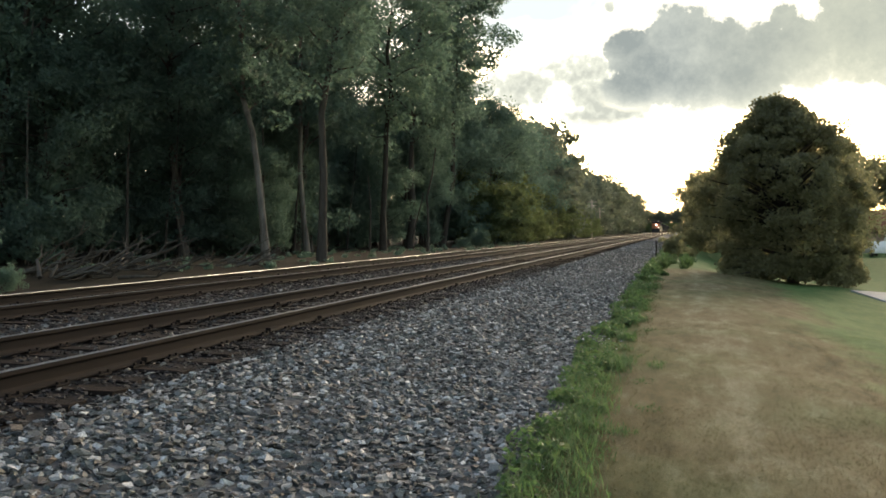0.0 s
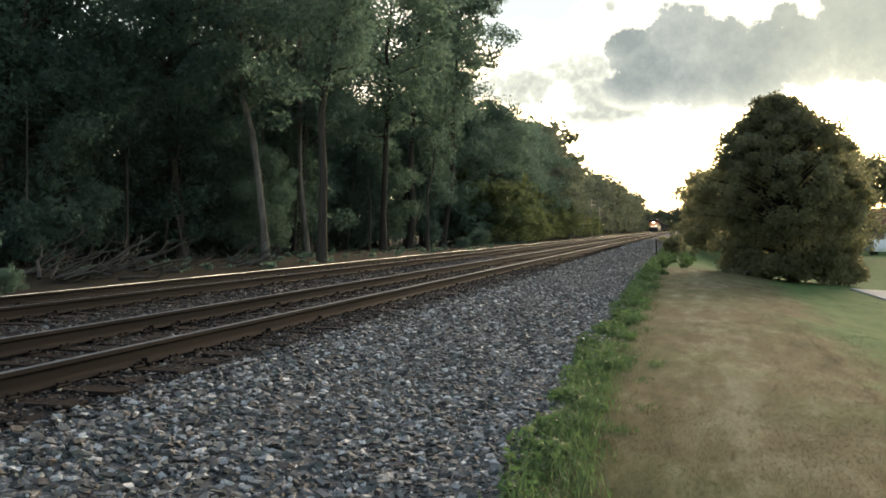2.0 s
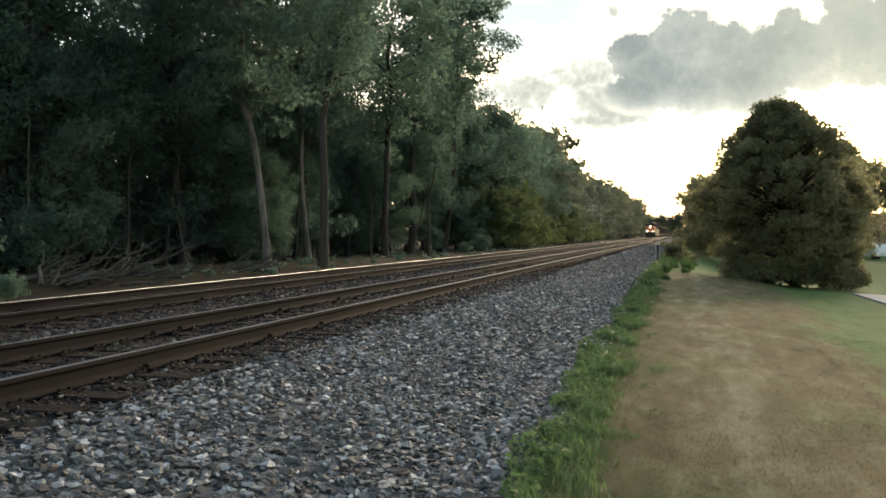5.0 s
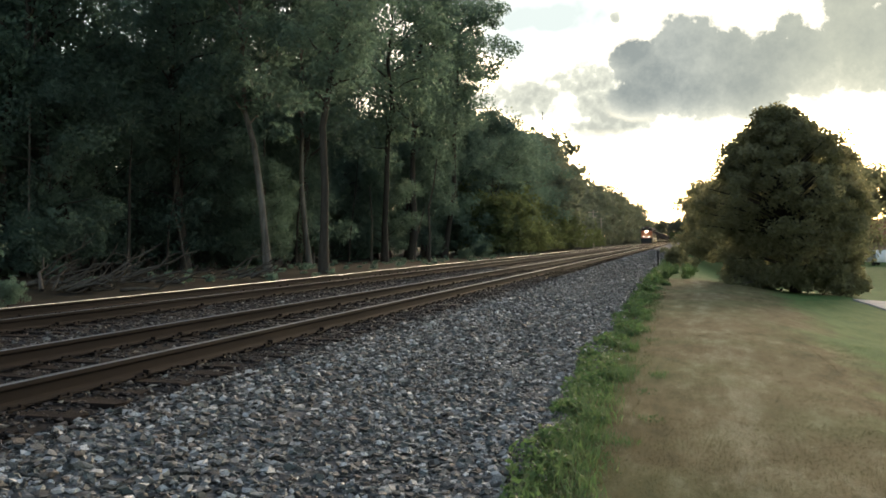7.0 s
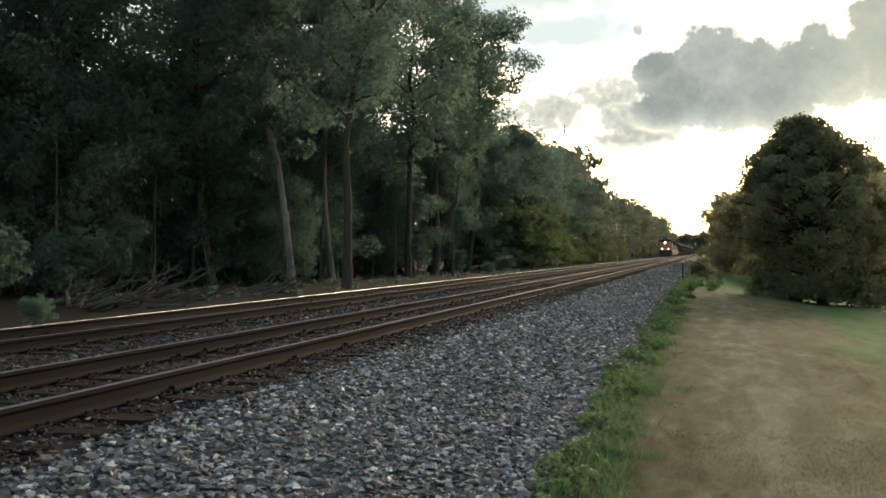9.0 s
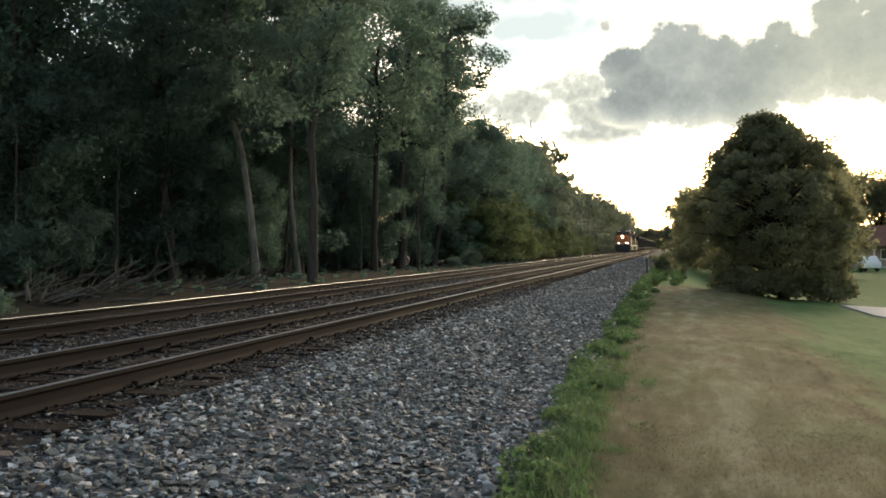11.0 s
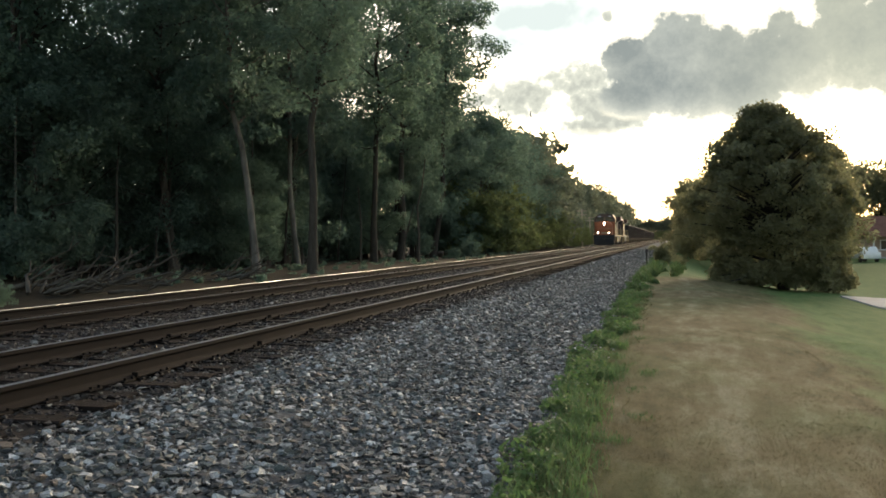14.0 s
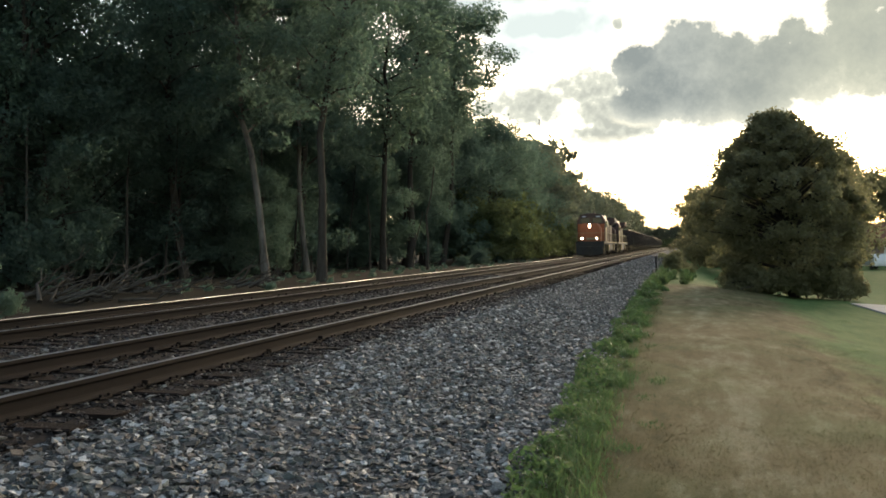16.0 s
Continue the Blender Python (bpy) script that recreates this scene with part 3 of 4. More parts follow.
for k, (x, y, h, spread, leaves) in enumerate([(-27.5, 60.0, 3.2, 1.7, LEAF_WOOD), (-17.0, 98.0, 5.0, 2.2, LEAF_LIGHT), (-25.0, 27.0, 2.4, 1.5, LEAF_WOOD)]):
    g = grown(150 + k, h, spread, 0.05, 0.05, 16, 100 if k == 2 else 48, 0.15 if k == 2 else 0.3, (0, 0), None, [0.9, 1.0, 0.95, 0.7, 0.3], 0.4, 3)
    low.append(tree("woodland_shrub", "bushy shrub at the edge of the woods", "shrub", g, BARK, leaves, on_ground(x, y), "shrubs at the woods' edge"))
rng = random.Random(77)
behind = []
for k, (x, y) in enumerate([(-31.0, 36.0), (-33.0, 55.0)]):
    g = grown(170 + k, 25, 5.2, 0.24, 0.24, 28, 200, 0.23, (0.4, 0), None, [0.5, 0.8, 0.95, 1.0, 0.85, 0.5], 0.32, 5)
    behind.append(tree("woodland_tree", TALL, "tree", g, BARK, LEAF_WOOD, on_ground(x, y), WOODS))
# further rows of the woods
for x, y in [(-36, 30), (-29, 60), (-25.0, 81), (-25.5, 91), (-29, 86), (-40, 58), (-37, 68), (-34, 84), (-25, 58), (-44, 70), (-29, 40)]:
    copy_sized(rng.choice(behind), x + rng.uniform(-1, 1), y + rng.uniform(-1, 1), rng.uniform(0, 360), rng.uniform(0.85, 1.1))
for x, y, s in [(-33, 33, 0.75), (-24, 50, 0.45), (-32, 46, 0.7), (-30, 66, 0.7), (-34, 74, 0.8), (-38, 98, 1.0), (-42, 107, 1.0), (-35, 91, 0.9), (-47, 118, 1.1), (-28, 58, 0.6), (-31, 61, 0.6), (-26, 57, 0.55), (-30, 52, 0.7), (-28.5, 48, 0.8), (-30.5, 43, 0.85), (-29.0, 38, 0.7), (-33, 40, 0.95), (-27.5, 61.5, 0.8), (-23, 70, 0.5), (-28, 64, 0.6), (-24, 84, 0.7), (-23, 94, 0.93), (-25, 88, 1.0), (-23.5, 79, 0.8), (-36, 38, 0.8),
                (-40, 50, 0.8), (-34, 62, 0.8), (-38, 76, 0.9), (-30, 78, 0.8), (-27, 100, 0.95), (-46, 62, 0.9), (-50, 40, 0.9), (-55, 55, 1.0), (-29, 90, 0.9), (-42, 32, 0.8), (-35, 26, 0.7), (-44, 44, 0.8)]:
    copy_sized(rng.choice(mids), x, y, rng.uniform(0, 360), s * rng.uniform(0.92, 1.08))
copy_sized(behind[0], -27.5, 53.5, 140, 0.95)
distant = []
for k in range(2):
    g = grown(140 + k, 14.5, 5.0, 0.1, 0.2, 22, 38, 0.7, (0, 0), None, [0.8, 1.0, 1.0, 0.95, 0.7, 0.25], 0.36, 6)
    distant.append(tree("edge_tree", MID, "tree", g, BARK, LEAF_EDGE, on_ground(-21.0 - 7 * k, 136.0 + 6 * k), WOODS))
for x, y, s in [(-20.8, 138, 1.1), (-20.8, 147, 1.14), (-20.6, 155, 1.12), (-26, 120, 1.1), (-27, 134, 1.1), (-27, 150, 1.1), (-26, 108, 1.1)]:
    copy_sized(rng.choice(distant), x, y, rng.uniform(0, 360), s)
for k in range(25):
    y = 178 + k * 10.5
    copy_sized(rng.choice(distant), -20.4 + rng.uniform(-0.8, 0.8), y + rng.uniform(-3, 3), rng.uniform(0, 360), float(np.interp(y, [178, 212, 260, 300, 430], [0.74, 0.9, 1.0, 1.05, 0.95])) * rng.uniform(0.96, 1.04))
for k in range(34):
    copy_sized(low[1], -40 + 2.2 * k, 620 + rng.uniform(-4, 4), rng.uniform(0, 360), 1.1)
    copy_sized(rng.choice(distant), -40 + 2.2 * k + rng.uniform(-1, 1), 640 + 14 * (k % 2) + rng.uniform(-4, 4), rng.uniform(0, 360), rng.uniform(0.82, 0.98))
for k in range(46):
    y = 26 + k * 2.6 + rng.uniform(-1, 1)
    x = -19.5 - max(0.0, (52 - y)) * 0.16 - rng.uniform(0, 3.5)
    copy_sized(low[0] if y < 88 else rng.choice(low), x - (8 if y < 88 else 0), y, rng.uniform(0, 360), rng.uniform(1.0, 1.7))
for k in range(14):
    copy_sized(rng.choice(distant), -60 + rng.uniform(-3, 3), 20 + 7 * k, rng.uniform(0, 360), rng.uniform(1.1, 1.4))
for k in range(16):
    copy_sized(low[1], -17.8 + rng.uniform(-0.8, 0.5), 92 + k * 7 + rng.uniform(-2, 2), rng.uniform(0, 360), rng.uniform(0.6, 1.2))


def snag(name, label, x, y, points, r):
    v, f = tube(points, np.linspace(r, r * 0.35, len(points)), 7)
    me = fast_mesh(name, v, f, DEAD_WOOD, True)
    return tagged(hang(name, me, None, "", on_ground(x, y)), label, "dead tree", "dead stems in the woods")


snag("dead_tree", "thin bleached dead tree trunk, forked at the top", -18.2, 66.0, [(0, 0, -0.2), (0.05, 0, 2), (-0.05, 0, 4), (0.35, 0, 5.6), (0.6, 0, 7.6)], 0.11)
snag("dead_tree", "thin leaning dead stem", -19.6, 66.0, [(0, 0, -0.2), (0.5, 0, 2), (1.1, 0, 4.2)], 0.07)
snag("dead_tree", "slender bare dead stem", -22.4, 65.0, [(0, 0, -0.2), (0.1, 0, 3), (-0.1, 0, 5.6)], 0.09)
for k in range(10):
    y = 36 + 5.0 * k + rng.uniform(-0.8, 0.8)
    x = -22.0 - max(0.0, 56 - y) * 0.2 - rng.uniform(0, 4.0)
    h, tilt = rng.uniform(8, 12), rng.uniform(-0.9, 0.9)
    v, f = tube([(0, 0, -0.2), (tilt * 0.2, 0, h * 0.25), (tilt * 0.7 + rng.uniform(-0.2, 0.2), 0, h * 0.6), (tilt, 0.2, h)], np.linspace(rng.uniform(0.06, 0.13), 0.02, 4), 7)
    pole = tagged(hang("sapling_stem", fast_mesh("sapling_stem", v, f, PALE_BARK if k % 5 == 0 else BARK, True), None, "", on_ground(x, y)),
                  "slim pale sapling stem in the woods" if k % 5 == 0 else "slim grey-brown sapling stem in the woods", "tree trunk", "sapling stems in the woods")
snag("dead_tree", "slender bare dead stem", -26.0, 45.0, [(0, 0, -0.2), (-0.5, 0, 2.2), (-0.9, 0, 3.6), (-0.4, 0, 4.6)], 0.07)


def brush_pile(x, y, seed, n, size):
    r = np.random.default_rng(seed)
    ob = tagged(new("brush_pile"), "pile of bare fallen branches at the woods' edge", "brush pile", "brush piles by the woods")
    ob.matrix_basis = on_ground(x, y)
    for k in range(n):
        a = r.uniform(-0.5, 0.5) + (0 if r.random() < 0.7 else 1.6)
        ln, rise = size * r.uniform(0.5, 1.2), r.uniform(0.05, 0.5)
        p0 = np.array((r.uniform(-0.7, 0.4) * size, r.uniform(-0.4, 0.4), 0.08))
        d = np.array((math.cos(a), math.sin(a) * 0.5, rise)) * ln
        pts = [p0 + d * s + r.normal(0, 0.04 * size, 3) * (s > 0) for s in (0, 0.3, 0.55, 0.8, 1.0)]
        r0 = r.uniform(0.03, 0.085)
        pieces = [tube(pts, np.linspace(r0, 0.01, 5), 6)]
        for q in range(2):
            s = pts[2 + q]
            pieces.append(tube([s, s + np.array((r.uniform(0, 0.5), r.uniform(-0.3, 0.3), r.uniform(0.1, 0.5)))], [0.02, 0.006], 5))
        v, f = joined(pieces)
        v[:, 2] = np.maximum(v[:, 2], -0.02)
        hang("branch", fast_mesh("branch", v, f, DEAD_WOOD, True), ob)
    return ob


bank_shrub = tree("bank_shrub", "small olive-green shrub on the railway bank", "shrub", grown(160, 1.3, 0.7, 0.04, 0.03, 14, 42, 0.16, (0, 0), None, [0.9, 1.0, 0.9, 0.6, 0.3], 0.42, 3),
                  BARK, LEAF_OAK, on_ground(-0.4, 56.0), "shrubs on the bank")
for x, y, s in [(0.1, 62, 0.5), (-0.7, 67, 0.45), (0.5, 60, 0.4), (-0.1, 74, 0.6), (-0.7, 82, 0.5), (0.8, 68, 0.45), (-0.2, 92, 0.7), (0.5, 104, 0.8)]:
    copy_sized(bank_shrub, x, y, rng.uniform(0, 360), s)
for x, y, s in [(-15.0, 18.0, 0.22), (-17.4, 74, 0.35), (-17.2, 80, 0.5), (-28, 35, 1.0), (-21, 21, 0.5)]:
    copy_sized(low[2], x, y, rng.uniform(0, 360), s)
brush_pile(-17.6, 24.4, 1, 16, 3.0)
brush_pile(-18.6, 30.0, 2, 12, 2.6)
brush_pile(-20.0, 26.5, 3, 12, 2.8)
brush_pile(-19.6, 38.5, 5, 8, 2.2)
brush_pile(-17.0, 33.5, 4, 5, 1.6)

# ---- right-hand side: lawn trees, drive, house ----


def dome(seed, heights, widths, stem_r, count, per, leaf, clump, shift=0.0, skirt=0):
    """A full crown to the ground: clumps through a body of the given half-widths, uneven at its skin."""
    r = np.random.default_rng(seed)
    H = heights[-1]
    stem = [(shift * s, 0, H * 0.9 * s - 0.15) for s in np.linspace(0, 1, 7)]
    wood = [tube(stem, np.linspace(stem_r, stem_r * 0.15, 7), 9)]
    clumps = []
    for k in range(count):
        z = H * (0.03 + 0.95 * r.random() ** 0.9)
        w = np.interp(z, heights, widths)
        a, f = r.uniform(0, 6.283), r.random() ** 0.25
        w *= 1 + 0.3 * noise.noise(Vector((1.6 * math.cos(a), 1.6 * math.sin(a), 0.7 * z))) + 0.16 * noise.noise(Vector((4 * math.cos(a), 4 * math.sin(a), 1.9 * z + 9)))
        f *= 1.22 if k % 14 == 0 else 1.0
        q = np.array((w * f * math.cos(a) + shift * z / H, w * f * math.sin(a), z))
        clumps.append((*q, clump * r.uniform(0.6, 1.2)))
        if k % 3 == 0:
            root = np.array((shift * z / H * 0.7, 0, max(0.5, z * 0.72)))
            wood.append(tube([root, root * 0.5 + q * 0.5 + np.array((0, 0, 0.15)), q], [0.07, 0.045, 0.015], 5))
    for k in range(skirt):
        a, f = r.uniform(0, 6.283), r.uniform(0.75, 1.0)
        clumps.append((widths[1] * f * math.cos(a), widths[1] * f * math.sin(a), r.uniform(0.15, 1.1), clump * r.uniform(0.6, 1.0)))
    return joined(wood), foliage(r, clumps, per, leaf)


MAPLE = dome(201, [0, 0.8, 2.4, 4.0, 5.0, 6.1, 6.8, 7.3, 7.65], [2.4, 2.65, 2.95, 3.0, 2.75, 2.05, 1.25, 0.8, 0.35], 0.24, 800, 95, 0.14, 0.45, -0.8, 120)
tree("maple_tree", "broad dense maple tree with foliage to the lawn", "tree", MAPLE, BARK, LEAF_OAK, on_ground(4.5, 40.5))
ROUND = grown(202, 8.0, 3.4, 0.06, 0.2, 38, 130, 0.25, (0, 0), None, [0.9, 1.05, 1.0, 0.85, 0.5], 0.34, 8)
side_tree = tree("lawn_tree", "round leafy tree beyond the bank", "tree", ROUND, BARK, LEAF_OAK, on_ground(5.9, 88.0), "trees beyond the lawn")
for x, y, s in [(9.2, 76, 1.0), (5.0, 100, 1.05), (10.5, 84, 1.2), (4.0, 118, 1.1), (7.0, 130, 1.3), (5.0, 150, 1.3), (5.5, 190, 1.5), (6.0, 240, 1.6), (7.0, 300, 1.7), (5.0, 380, 1.6), (12.4, 104, 1.2),
                (27.5, 134, 1.6), (34, 130, 1.5), (21.5, 140, 1.5), (41, 132, 1.6), (9.0, 160, 1.4)]:
    copy_sized(side_tree, x, y, rng.uniform(0, 360), s)

CONCRETE = plain("weathered_concrete", (0.3, 0.29, 0.27), (0.48, 0.46, 0.43), 1.2, 0.9, 0.0, 0.3)
POLE_WOOD = plain("weathered_pole_wood", (0.26, 0.23, 0.2), (0.45, 0.41, 0.36), 2.0, 0.9, 0.0, 0.5, (3, 3, 0.3), 20.0)
ROOF = plain("red_brown_shingles", (0.11, 0.05, 0.035), (0.22, 0.11, 0.08), 2.0, 0.9, 0.0, 0.5)
SIDING = plain("painted_siding", (0.3, 0.2, 0.16), (0.4, 0.28, 0.22), 1.0, 0.8, 0.0, 0.2)
WHITE = plain("white_paint", (0.6, 0.6, 0.58), (0.78, 0.78, 0.76), 3.0, 0.5, 0.0, 0.05)
DARK = plain("dark_equipment", (0.012, 0.012, 0.012), (0.04, 0.037, 0.034), 3.0, 0.7, 0.0, 0.3)
GLASS = plain("dark_window_glass", (0.01, 0.012, 0.014), (0.03, 0.034, 0.04), 0.5, 0.1, 0.0, 0.0)
RUBBER = plain("black_rubber", (0.012, 0.012, 0.012), (0.03, 0.03, 0.03), 8.0, 0.85, 0.0, 0.2)
ORANGE = plain("faded_orange_paint", (0.34, 0.085, 0.03), (0.46, 0.13, 0.05), 1.5, 0.5, 0.0, 0.1)
CREAM = plain("cream_paint", (0.26, 0.2, 0.1), (0.38, 0.3, 0.17), 1.5, 0.55, 0.0, 0.1)
MAROON = plain("dark_brown_paint", (0.05, 0.028, 0.022), (0.1, 0.055, 0.042), 1.5, 0.6, 0.0, 0.1)
CAR_STEEL = plain("grimy_car_steel", (0.02, 0.018, 0.017), (0.06, 0.05, 0.045), 1.2, 0.75, 0.0, 0.3)
COAL = plain("coal_load", (0.006, 0.006, 0.006), (0.03, 0.03, 0.03), 9.0, 0.7, 0.0, 1.0)
STEEL = plain("truck_steel", (0.025, 0.022, 0.02), (0.07, 0.06, 0.052), 4.0, 0.7, 0.4, 0.3)
LAMP = glow("headlight_glow", (1.0, 0.86, 0.62), 60.0)
DITCH_LAMP = glow("ditch_light_glow", (1.0, 0.88, 0.68), 40.0)


def utility_pole(x, y, h):
    ob = tagged(new("utility_pole"), "weathered wooden line pole with two crossarms", "utility pole", "line poles by the woods")
    ob.matrix_basis = on_ground(x, y)
    part("pole", rod((0, 0, -0.3), (0, 0, h), 0.17, sides=10, r2=0.11), POLE_WOOD, ob)
    for z in (h - 0.4, h - 1.1):
        part("crossarm", box(-0.95, 0.95, -0.16, -0.05, z - 0.06, z + 0.06, 0.01), POLE_WOOD, ob)
        for q in (-0.8, -0.4, 0.4, 0.8):
            part("insulator", rod((q, -0.1, z + 0.06), (q, -0.1, z + 0.22), 0.045, sides=6), GLASS, ob)
    return ob


utility_pole(-16.6, 178.0, 7.3)
utility_pole(-17.4, 205.0, 6.6)
mast = tagged(new("radio_mast"), "thin grey radio mast rising behind the woods", "mast")
mast.matrix_basis = on_ground(-27.3, 185.0)
part("pole", rod((0, 0, -0.2), (0, 0, 27.4), 0.16, sides=6, r2=0.09), STEEL, mast)
for z in (24.8, 26.4):
    part("antenna", rod((-0.5, 0, z), (0.5, 0, z), 0.035, sides=5), STEEL, mast)

post = tagged(new("marker_post"), "short weathered lineside marker post at the ballast edge", "post")
post.matrix_basis = on_ground(-1.55, 60.0)
part("post", box(-0.045, 0.045, -0.04, 0.04, -0.2, 0.95, 0.01), TIE_WOOD, post)
part("plate", box(-0.06, 0.06, -0.056, -0.042, 0.74, 0.93, 0.004), STEEL, post, "small rusty metal plate")

# concrete drive on the lawn
DRIVE = [(6.0, 36.6), (6.05, 34.5), (6.25, 31.6), (6.8, 29.6), (9.0, 28.2), (30.0, 26.5), (30.0, 33.0), (12.0, 35.4), (8.0, 36.8)]
bm = bmesh.new()
edge = DRIVE
vs = [bm.verts.new((x, y, float(ground_z(x, y)) + 0.05)) for x, y in edge]
f = bm.faces.new(vs)
down = bmesh.ops.extrude_face_region(bm, geom=[f])
for v in down["geom"]:
    if isinstance(v, bmesh.types.BMVert):
        v.co.z -= 0.4
bmesh.ops.recalc_face_normals(bm, faces=bm.faces)
tagged(part("driveway", bm, CONCRETE, None), "pale concrete drive crossing the lawn", "driveway", kind="structure")


def house(x, y):
    ob = tagged(new("house"), "low house with a red-brown shingle roof and white porch posts", "house")
    ob.matrix_basis = on_ground(x, y)
    part("wall", box(0, 12, 2, 10, -0.4, 2.7, 0.02), SIDING, ob)
    part("roof", side_prism([(-0.4, 2.55), (10.6, 2.55), (5.2, 5.0)], -0.5, 12.5, 0.05), ROOF, ob, "red-brown shingle roof")
    part("porch_floor", box(0, 12, 0, 2, -0.4, 0.15, 0.02), CONCRETE, ob)
    for k in range(5):
        part("porch_post", box(0.1 + 2.9 * k, 0.26 + 2.9 * k, 0.1, 0.26, 0.15, 2.55, 0.01), WHITE, ob, "white porch post")
    part("porch_rail", box(0.1, 11.8, 0.13, 0.2, 0.95, 1.05, 0.01), WHITE, ob)
    for k in (1.2, 6.0, 9.5):
        win = part("window", box(k, k + 1.3, 1.95, 2.01, 0.95, 2.15, 0.01), WHITE, ob)
        part("pane", box(k + 0.1, k + 1.2, 1.93, 1.948, 1.05, 2.05, 0), GLASS, win)
    part("door", box(4.0, 4.95, 1.94, 2.01, 0.15, 2.2, 0.01), WHITE, ob)
    return ob


house(22.4, 115.0)


def parked_car(x, y, rz):
    ob = tagged(new("parked_car"), "white parked car with dark windows beside the house", "car")
    ob.matrix_basis = on_ground(x, y, rz)
    part("body", side_prism([(-2.2, 0.35), (2.2, 0.35), (2.25, 0.75), (1.9, 0.95), (0.95, 1.0), (-2.1, 1.05), (-2.25, 0.7)], -0.88, 0.88, 0.05), WHITE, ob)
    cab = part("cabin", side_prism([(-2.0, 1.0), (1.15, 0.98), (0.45, 1.5), (-1.5, 1.55)], -0.76, 0.76, 0.06), WHITE, ob)
    for s in (-0.77, 0.77):
        part("side_window", side_prism([(-1.75, 1.05), (0.85, 1.04), (0.4, 1.42), (-1.4, 1.46)], s - 0.012, s + 0.012, 0), GLASS, cab)
    part("windscreen", box(-0.66, 0.66, 0.5, 0.95, 1.1, 1.14, 0.005), GLASS, cab)
    for wx in (-0.8, 0.8):
        for wy in (-1.4, 1.4):
            wheel = part("wheel", rod((wx - 0.1, wy, 0.33), (wx + 0.1, wy, 0.33), 0.33, sides=16), RUBBER, ob)
            part("rim", rod((wx - 0.11, wy, 0.33), (wx + 0.11, wy, 0.33), 0.19, sides=12), STEEL, wheel)
    return ob


parked_car(18.75, 101.0, 12)


# ---- train ----
def wheelset(parent, y, r, gauge=0.755):
    bm = rod((-gauge - 0.07, 0, 0), (-gauge + 0.07, 0, 0), r, sides=20)
    rod((gauge - 0.07, 0, 0), (gauge + 0.07, 0, 0), r, bm, 20)
    rod((-gauge, 0, 0), (gauge, 0, 0), 0.09, bm, 8)
    ob = part("wheelset", bm, STEEL, parent, "", pose(0, y, r))
    ob["axle_y"], ob["wheel_r"] = y, r
    return ob


def bogie(parent, y, axles, pitch, r):
    span = (axles - 1) * pitch / 2
    bm = bmesh.new()
    for s in (-1, 1):
        box(s * 1.0 - 0.08, s * 1.0 + 0.08, -span - 0.5, span + 0.5, r - 0.05, r + 0.3, 0.03, bm)
        for k in range(axles):
            box(s * 1.06 - 0.12, s * 1.06 + 0.12, -span + k * pitch - 0.17, -span + k * pitch + 0.17, r - 0.17, r + 0.17, 0.03, bm)
            rod((s * 1.05, -span + k * pitch + 0.42, r - 0.1), (s * 1.05, -span + k * pitch + 0.42, r + 0.25), 0.09, bm, 8)
    box(-1.0, 1.0, -0.25, 0.25, r - 0.05, r + 0.3, 0.03, bm)
    part("truck_frame", bm, STEEL, parent, "black truck side frame with springs", pose(0, y, 0))
    for k in range(axles):
        wheelset(parent, y - span + k * pitch, r)


def coupler(parent, y, out):
    bm = box(-0.1, 0.1, min(y, y + out), max(y, y + out), 0.78, 0.98, 0.03)
    box(-0.17, 0.17, y + out - 0.12, y + out + 0.12, 0.72, 1.04, 0.05, bm)
    part("coupler", bm, STEEL, parent)


